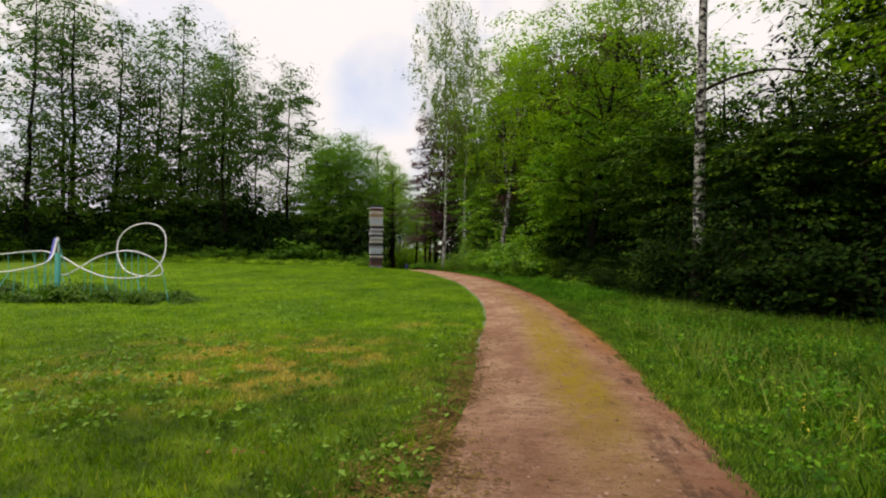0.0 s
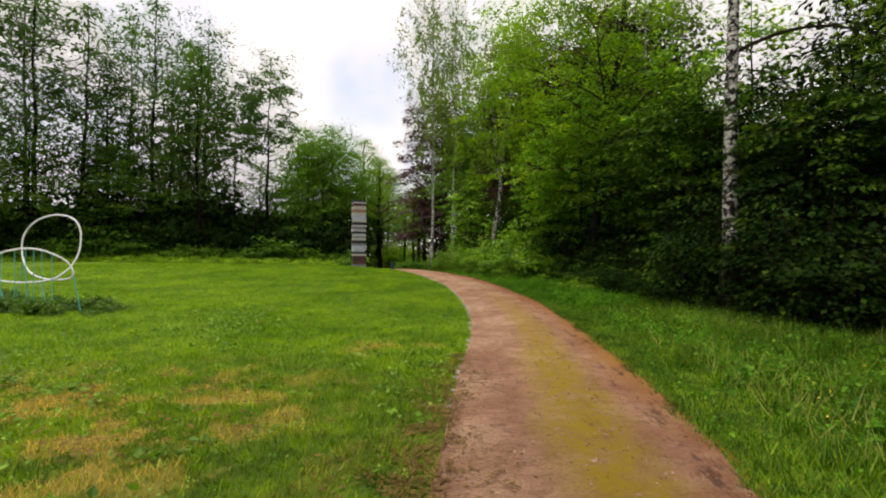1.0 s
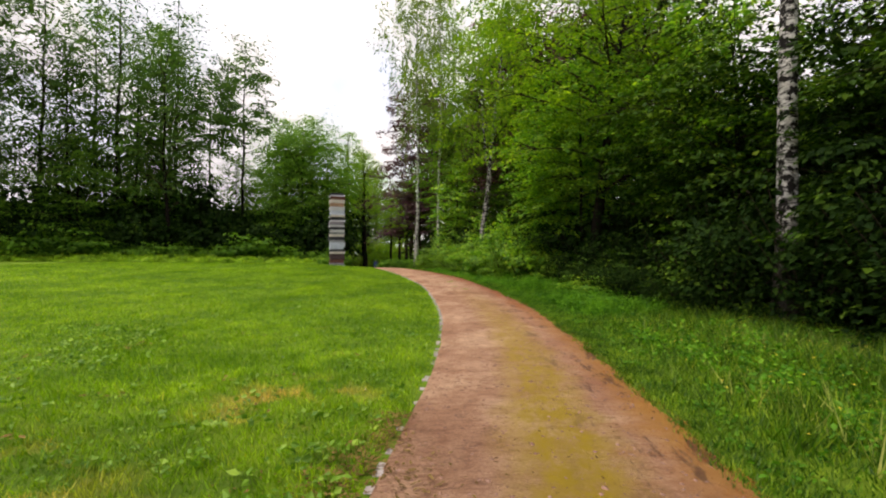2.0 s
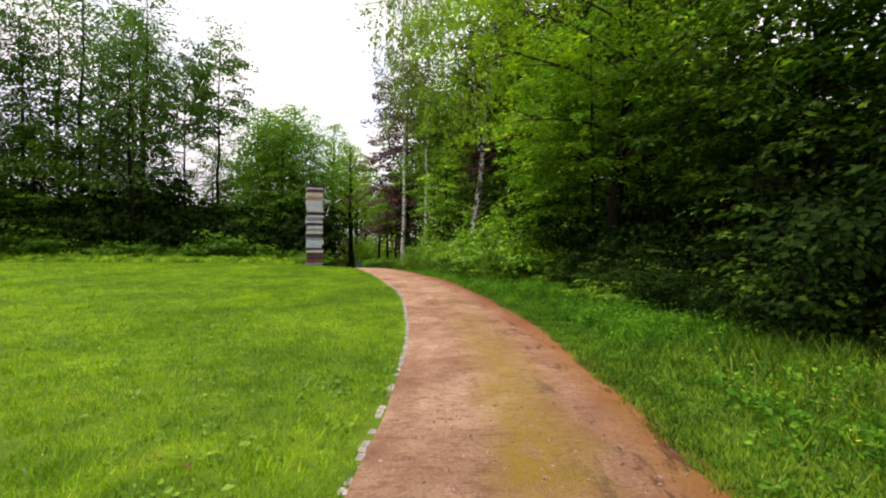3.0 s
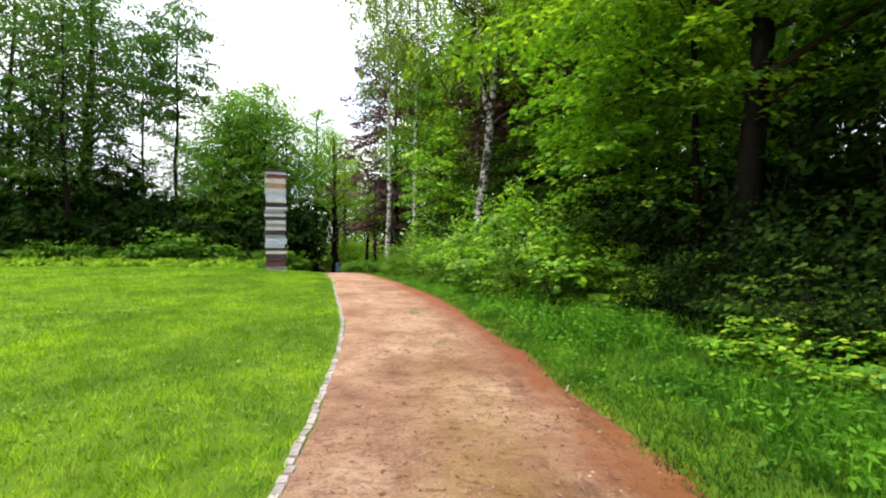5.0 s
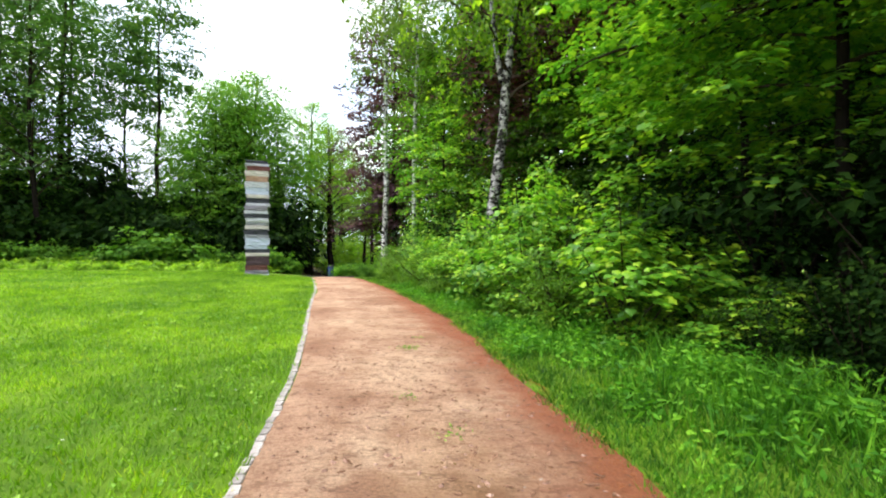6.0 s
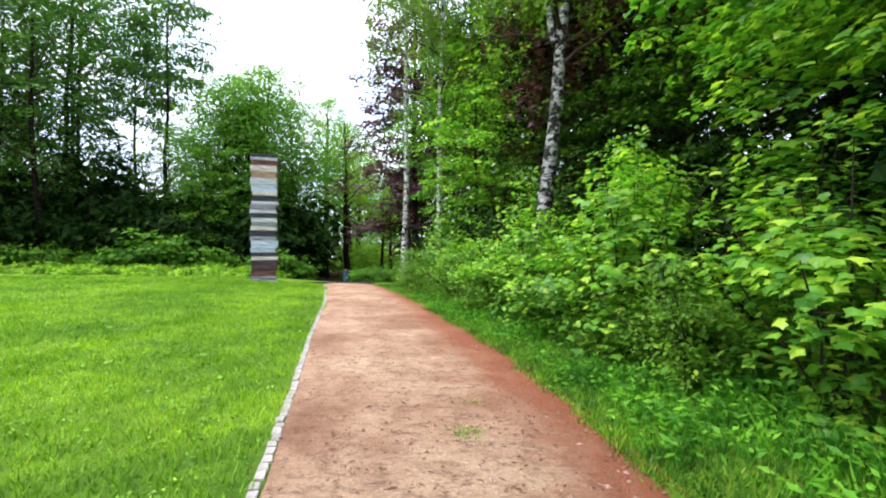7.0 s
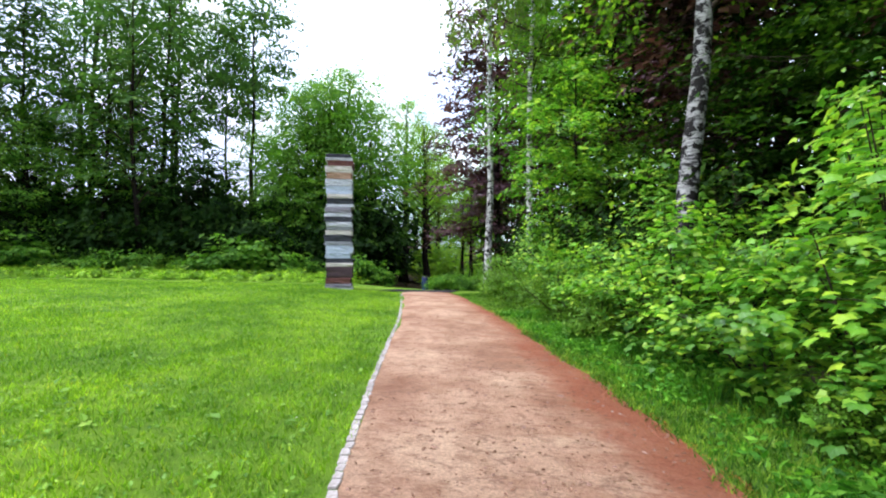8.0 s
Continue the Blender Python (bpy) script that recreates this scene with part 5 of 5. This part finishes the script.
fields, shady = [], []
for dens, y0, y1 in ((500, -4.0, 2.0), (1050, 2.0, 34.0), (600, 34.0, 45.0)):
    x, y = scatter(rng, dens, 0.0, 4.0, y0, y1)
    off = x
    x = right_edge(y) + off - 0.03 + np.maximum(1.3 * ragged(rng, y), -0.12)
    edge = np.interp(y, EDGE_Y, EDGE_X) + 1.2
    keep = (x < edge) & (rng.uniform(0, 1, len(y)) < np.clip((y + 4) / 6, 0.05, 1))
    x, y, off = x[keep], y[keep], off[keep]
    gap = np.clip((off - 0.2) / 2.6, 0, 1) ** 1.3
    # blades from about 17.5 to 24.5 m mostly take the shade-darkened colour
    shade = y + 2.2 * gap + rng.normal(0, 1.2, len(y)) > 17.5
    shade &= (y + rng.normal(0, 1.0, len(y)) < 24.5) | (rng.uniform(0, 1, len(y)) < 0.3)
    length = (0.045 + 0.25 * gap * (0.6 + 0.4 * np.sin(x * 2.3 + y * 1.1))) * rng.uniform(0.4, 1.6, len(x))
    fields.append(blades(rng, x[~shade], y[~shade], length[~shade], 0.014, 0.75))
    shady.append(blades(rng, x[shade], y[shade], length[shade], 0.016, 0.75))
x, y = scatter(rng, 1500, -0.02, 0.55, 2.0, 34.0)
x = x + right_edge(y) + np.maximum(1.3 * ragged(rng, y), -0.08)
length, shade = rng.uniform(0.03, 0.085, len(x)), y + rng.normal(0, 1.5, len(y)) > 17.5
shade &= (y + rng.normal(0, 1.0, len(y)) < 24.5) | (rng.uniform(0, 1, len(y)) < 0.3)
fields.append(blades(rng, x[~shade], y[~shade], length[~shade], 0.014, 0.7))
shady.append(blades(rng, x[shade], y[shade], length[shade], 0.014, 0.7))
x, y = scatter(rng, 380, 5.0, 14.0, -4.0, 16.0)
keep = (x > right_edge(y) + 4.0) & (x < np.interp(y, EDGE_Y, EDGE_X) + 1.2)
fields.append(blades(rng, x[keep], y[keep], 0.26 * rng.uniform(0.4, 1.6, keep.sum()), 0.022, 0.75))
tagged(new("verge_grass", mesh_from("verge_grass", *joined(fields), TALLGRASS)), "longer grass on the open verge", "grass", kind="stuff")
tagged(new("shade_toned_grass", mesh_from("shade_toned_grass", *joined(shady), SHADED_GRASS)), "verge grass below the wood, shade put into its deep green", "grass", kind="stuff")

# clumps of tall flowering grass
cx, cy = scatter(rng, 4.6, 0.7, 9.0, 1.5, 17.0)
cx = right_edge(cy) + cx
keep = (cx < np.interp(cy, EDGE_Y, EDGE_X) + 0.5) & (np.sin(cx * 1.3 + cy * 0.4) + rng.normal(0, 0.7, len(cx)) > -0.3)
cx, cy = cx[keep], cy[keep]
per = 80
tall = np.repeat(rng.uniform(0.22, 0.5, len(cx)) * np.clip((cx - right_edge(cy)) / 2.5, 0.5, 1.0), per)
x, y = np.repeat(cx, per) + rng.normal(0, 0.11, len(cx) * per), np.repeat(cy, per) + rng.normal(0, 0.11, len(cx) * per)
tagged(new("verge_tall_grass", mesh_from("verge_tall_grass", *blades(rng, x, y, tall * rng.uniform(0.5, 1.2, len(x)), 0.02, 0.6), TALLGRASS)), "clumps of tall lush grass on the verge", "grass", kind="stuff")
k = 6500
y = rng.uniform(1.8, 15.0, k)
x = right_edge(y) + rng.uniform(0.9, 8.0, k)
keep = (x < np.interp(y, EDGE_Y, EDGE_X) + 0.4) & (np.sin(x * 1.3 + y * 0.4) + rng.normal(0, 0.5, k) > -0.1)
tagged(new("grass_seed_heads", mesh_from("grass_seed_heads", *blades(rng, x[keep], y[keep], rng.uniform(0.2, 0.46, keep.sum()), 0.017, 0.7), SEED)), "pale flowering grass stalks on the verge", "grass", kind="stuff")

# tall herbs at the foot of the bushes
cx, cy = scatter(rng, 20.0, -1.7, 0.5, 17.0, 38.0)
keep = np.sin(cy * 1.9 + 0.6) + np.sin(cy * 0.8 + cx) + rng.normal(0, 0.5, len(cy)) > -0.3
cx, cy = cx[keep] + np.interp(cy[keep], EDGE_Y, EDGE_X), cy[keep]
keep = cx > right_edge(cy) + 0.25
cx, cy = cx[keep], cy[keep]
per = 32
tall = np.repeat(rng.uniform(0.2, 0.5, len(cx)) * np.clip((cx - right_edge(cy)) / 1.6, 0.3, 1.0), per)
x, y = np.repeat(cx, per) + rng.normal(0, 0.12, len(cx) * per), np.repeat(cy, per) + rng.normal(0, 0.12, len(cx) * per)
pts = np.stack([x, y, land(x, y) + tall * rng.uniform(0.1, 1.0, len(x)) ** 0.6], -1)
tagged(new("tall_herbs", mesh_from("tall_herbs", *joined([leaves(rng, pts, rng.uniform(0.05, 0.11, len(pts)), 0.6, 0.3, SLIVER), blades(rng, x, y, tall * rng.uniform(0.5, 1.15, len(x)), 0.022, 0.5)]), HERB)), "tall green herbs at the foot of the bushes", "herbs", kind="stuff")

# broad-leaved weeds in the lawn and verge
cx, cy = scatter(rng, 26.0, -7.0, 1.0, 2.2, 31.0)
keep = (cx < left_edge(cy) - 0.12) & (np.sin(cx * 0.9 + 1.0) * np.sin(cy * 0.6) + rng.normal(0, 0.4, len(cx)) > -0.1)
cx, cy = cx[keep], cy[keep]
per = 6
big = np.repeat(np.where(rng.uniform(0, 1, len(cx)) < np.where(cy < 13, 0.13, 0.04), 2.3, 1.0) * rng.uniform(0.7, 1.3, len(cx)), per)
x, y = np.repeat(cx, per) + rng.normal(0, 0.035, len(cx) * per) * big, np.repeat(cy, per) + rng.normal(0, 0.035, len(cx) * per) * big
pts = np.stack([x, y, land(x, y) + rng.uniform(0.02, 0.055, len(x))], -1)
tagged(new("lawn_weeds", mesh_from("lawn_weeds", *leaves(rng, pts, rng.uniform(0.022, 0.042, len(pts)) * big, 0.5, 0.1), LEAF_WEED)), "broad-leaved weeds scattered through the lawn", "weeds", kind="stuff")
cx, cy = scatter(rng, 9.0, -7.5, 0.3, 2.6, 15.0)
keep = (cx < left_edge(cy) - 0.2) & (np.sin(cx * 1.1 + 0.5) + np.sin(cy * 0.9 + cx) + 1.5 * np.exp(-((cx + 2.7) / 1.1) ** 2 - ((cy - 7.6) / 1.2) ** 2) + rng.normal(0, 0.5, len(cx)) > 0.6)
cx, cy = cx[keep], cy[keep]
per = 9
x, y = np.repeat(cx, per) + rng.normal(0, 0.08, len(cx) * per), np.repeat(cy, per) + rng.normal(0, 0.08, len(cx) * per)
pts = np.stack([x, y, land(x, y) + rng.uniform(0.05, 0.11, len(x))], -1)
tagged(new("lawn_docks", mesh_from("lawn_docks", *leaves(rng, pts, rng.uniform(0.04, 0.095, len(pts)), 0.7, 0.2), LEAF_WEED)), "clumps of big broad dock leaves in the lawn", "weeds", kind="stuff")
cx, cy = scatter(rng, 9.0, 0.3, 7.5, 2.5, 36.0)
cx = right_edge(cy) + cx
keep = cx < np.interp(cy, EDGE_Y, EDGE_X) + 0.4
cx, cy = cx[keep], cy[keep]
per = 24
x, y = np.repeat(cx, per) + rng.normal(0, 0.11, len(cx) * per), np.repeat(cy, per) + rng.normal(0, 0.11, len(cx) * per)
pts = np.stack([x, y, land(x, y) + rng.uniform(0.02, 0.42, len(x)) * np.repeat(np.clip((cx - right_edge(cy)) / 3.5, 0.15, 1.0) * rng.uniform(0.4, 1.0, len(cx)), per)], -1)
tagged(new("verge_weeds", mesh_from("verge_weeds", *leaves(rng, pts, rng.uniform(0.03, 0.075, len(pts)), 0.6, 0.3), HERB)), "leafy weeds on the verge below the wood", "weeds", kind="stuff")


cx, cy = scatter(rng, 6.0, 1.0, 8.0, 2.5, 15.0)
cx = right_edge(cy) + cx
keep = cx < np.interp(cy, EDGE_Y, EDGE_X) + 0.2
cx, cy = cx[keep], cy[keep]
per = 30
tall = np.repeat(rng.uniform(0.12, 0.42, len(cx)), per)
x, y = np.repeat(cx, per) + rng.normal(0, 0.1, len(cx) * per), np.repeat(cy, per) + rng.normal(0, 0.1, len(cx) * per)
pts = np.stack([x, y, land(x, y) + tall * rng.uniform(0.1, 1.0, len(x))], -1)
tagged(new("verge_herbs", mesh_from("verge_herbs", *leaves(rng, pts, rng.uniform(0.04, 0.09, len(pts)), 0.8, 0.4), HERB)), "tall leafy herbs standing in the long verge grass", "herbs", kind="stuff")


def flakes(rng, name, x, y, size, mat, label, lift=0.0):
    u = np.clip((x - left_edge(y)) / (right_edge(y) - left_edge(y)), 0, 1)
    crown = 0.035 * (1 - (2 * u - 1) ** 4)
    pts = np.stack([x, y, land(x, y) + 0.008 + crown + lift + rng.uniform(0, 0.005, len(x))], -1)
    return tagged(new(name, mesh_from(name, *leaves(rng, pts, size * rng.uniform(0.4, 1.5, len(x)), 0.16, 0.0, SLIVER), mat)), label, "litter", kind="stuff")


k = 15000
y = 2.2 + 8.4 * rng.beta(1.0, 1.35, k)
x = left_edge(y) - 0.16 + rng.normal(0, 0.2, k) * (1 + 0.5 * np.sin(y * 2.3))
keep = np.sin(x * 9 + 2 * np.sin(y * 4)) * np.sin(y * 6.1) + rng.normal(0, 0.5, k) > -0.25
flakes(rng, "leaf_litter", x[keep], y[keep], 0.042, LITTER, "brown leaf litter along the path edge", 0.012)
cx, cy = scatter(rng, 12.0, -6.0, 0.4, 3.5, 15.5)
worn = np.hypot((cx + 3.1) * 0.8, cy - 7.3)
keep = (cx < left_edge(cy) - 0.25) & (rng.uniform(0, 1, len(cx)) < np.clip(1.0 - worn / 2.3, 0.04, 1))
x, y = np.repeat(cx[keep], 7) + rng.normal(0, 0.11, 7 * keep.sum()), np.repeat(cy[keep], 7) + rng.normal(0, 0.06, 7 * keep.sum())
flakes(rng, "lawn_leaf_litter", x, y, 0.07, LITTER, "withered brown leaves lying in the lawn", 0.07)
k = 26000
y = rng.uniform(4.0, 40.0, k)
off = np.abs(rng.normal(0, 1, k)) * (0.16 + 0.09 * np.sin(y * 5.3) + 0.07 * np.sin(y * 11.9 + 1.0))
flakes(rng, "bud_scale_litter", right_edge(y) - off + 0.1, y, 0.013, BUDS, "reddish bud scales fallen along the path edge", 0.003)
k = 1100
y = 3.0 + 32.0 * rng.beta(1.0, 1.3, k)
flakes(rng, "path_litter", left_edge(y) + (right_edge(y) - left_edge(y)) * rng.beta(1.7, 1.0, k), y, 0.034, DARK_LITTER, "small dark leaf scraps on the gravel")
k = 2400
y = 18.0 + 20.0 * rng.beta(1.0, 1.2, k)
flakes(rng, "path_clods", left_edge(y) + (right_edge(y) - left_edge(y)) * rng.beta(1.3, 1.0, k), y, 0.05, SCRAP, "dark scraps of leaf and earth trodden into the gravel")
k = 36
y = rng.uniform(3.0, 38.0, k)
flakes(rng, "path_chips", left_edge(y) + (right_edge(y) - left_edge(y)) * rng.uniform(0.05, 0.98, k), y, 0.022, PALE, "pale chips and seed husks on the gravel")
k = 1500
y = rng.uniform(2.0, 16.0, k)
x = right_edge(y) + rng.uniform(0.8, 7.0, k)
flakes(rng, "verge_flowers", x, y, 0.032, FLOWER_YELLOW, "small yellow flowers in the verge", rng.uniform(0.1, 0.4, k))
k = 120
y = rng.uniform(3.0, 30.0, k)
flakes(rng, "lawn_flowers", left_edge(y) - rng.uniform(0.3, 6.0, k), y, 0.018, FLOWER_WHITE, "small white flowers in the lawn", 0.06)

# lumps of gravel and trodden earth lying on the path
k = 5200
y = 3.0 + 33.0 * rng.beta(1.0, 1.4, k)
f = rng.uniform(0.02, 0.98, k)
x = left_edge(y) + (right_edge(y) - left_edge(y)) * f
octa = np.array([(1, 0, 0), (0, 1, 0), (-1, 0, 0), (0, -1, 0), (0, 0, 0.55), (0, 0, -0.3)])
octa_faces = np.array([(0, 1, 4), (1, 2, 4), (2, 3, 4), (3, 0, 4)])
size = 0.006 + 0.016 * rng.uniform(0, 1, k) ** 3
turn = rng.uniform(0, 6.28, k)
stretch = rng.uniform(0.7, 1.8, k)
lump = octa[None] * (size[:, None] * np.array([1, 1, 1])[None])[:, None, :] * rng.uniform(0.7, 1.3, (k, 6, 3))
lump[:, :, 0] *= stretch[:, None]
rot = np.stack([lump[:, :, 0] * np.cos(turn)[:, None] - lump[:, :, 1] * np.sin(turn)[:, None], lump[:, :, 0] * np.sin(turn)[:, None] + lump[:, :, 1] * np.cos(turn)[:, None], lump[:, :, 2]], -1)
rot += np.stack([x, y, land(x, y) + 0.006 + 0.035 * (1 - (2 * f - 1) ** 4)], -1)[:, None, :]
tagged(new("gravel_lumps", mesh_from("gravel_lumps", rot.reshape(-1, 3), (octa_faces[None] + (np.arange(k) * 6)[:, None, None]).reshape(-1, 3), CLOD)), "small lumps of gravel and earth on the path", "gravel", kind="stuff")

# weeds and moss tufts growing on the gravel
spots = [(0.97, 26.2, 0.085, 150), (1.02, 26.9, 0.05, 30), (1.08, 24.25, 0.06, 40), (1.5, 23.4, 0.08, 50)]
tufts = []
for tx, ty, tr, amount in spots:
    x, y = rng.normal(tx, tr, amount), rng.normal(ty, tr, amount)
    pts = np.stack([x, y, land(x, y) + 0.045 + rng.uniform(0, 0.02, amount)], -1)
    tufts.append(leaves(rng, pts, rng.uniform(0.01, 0.03, amount), 0.6, 0.1))
tagged(new("path_weeds", mesh_from("path_weeds", *joined(tufts), LEAF_WEED)), "small green weeds growing on the gravel", "weeds", kind="stuff")
twig_line = np.array([(2.72, 21.40, 0), (2.76, 21.48, 0.004), (2.77, 21.55, 0.002), (2.81, 21.60, 0.006)])
twig_line[:, 2] += land(twig_line[:, 0], twig_line[:, 1]) + 0.03
tagged(new("fallen_twig", mesh_from("fallen_twig", *tube(twig_line, [0.008, 0.007, 0.006, 0.004], 6), PALE, True)), "pale bare twig lying at the path edge", "twig")
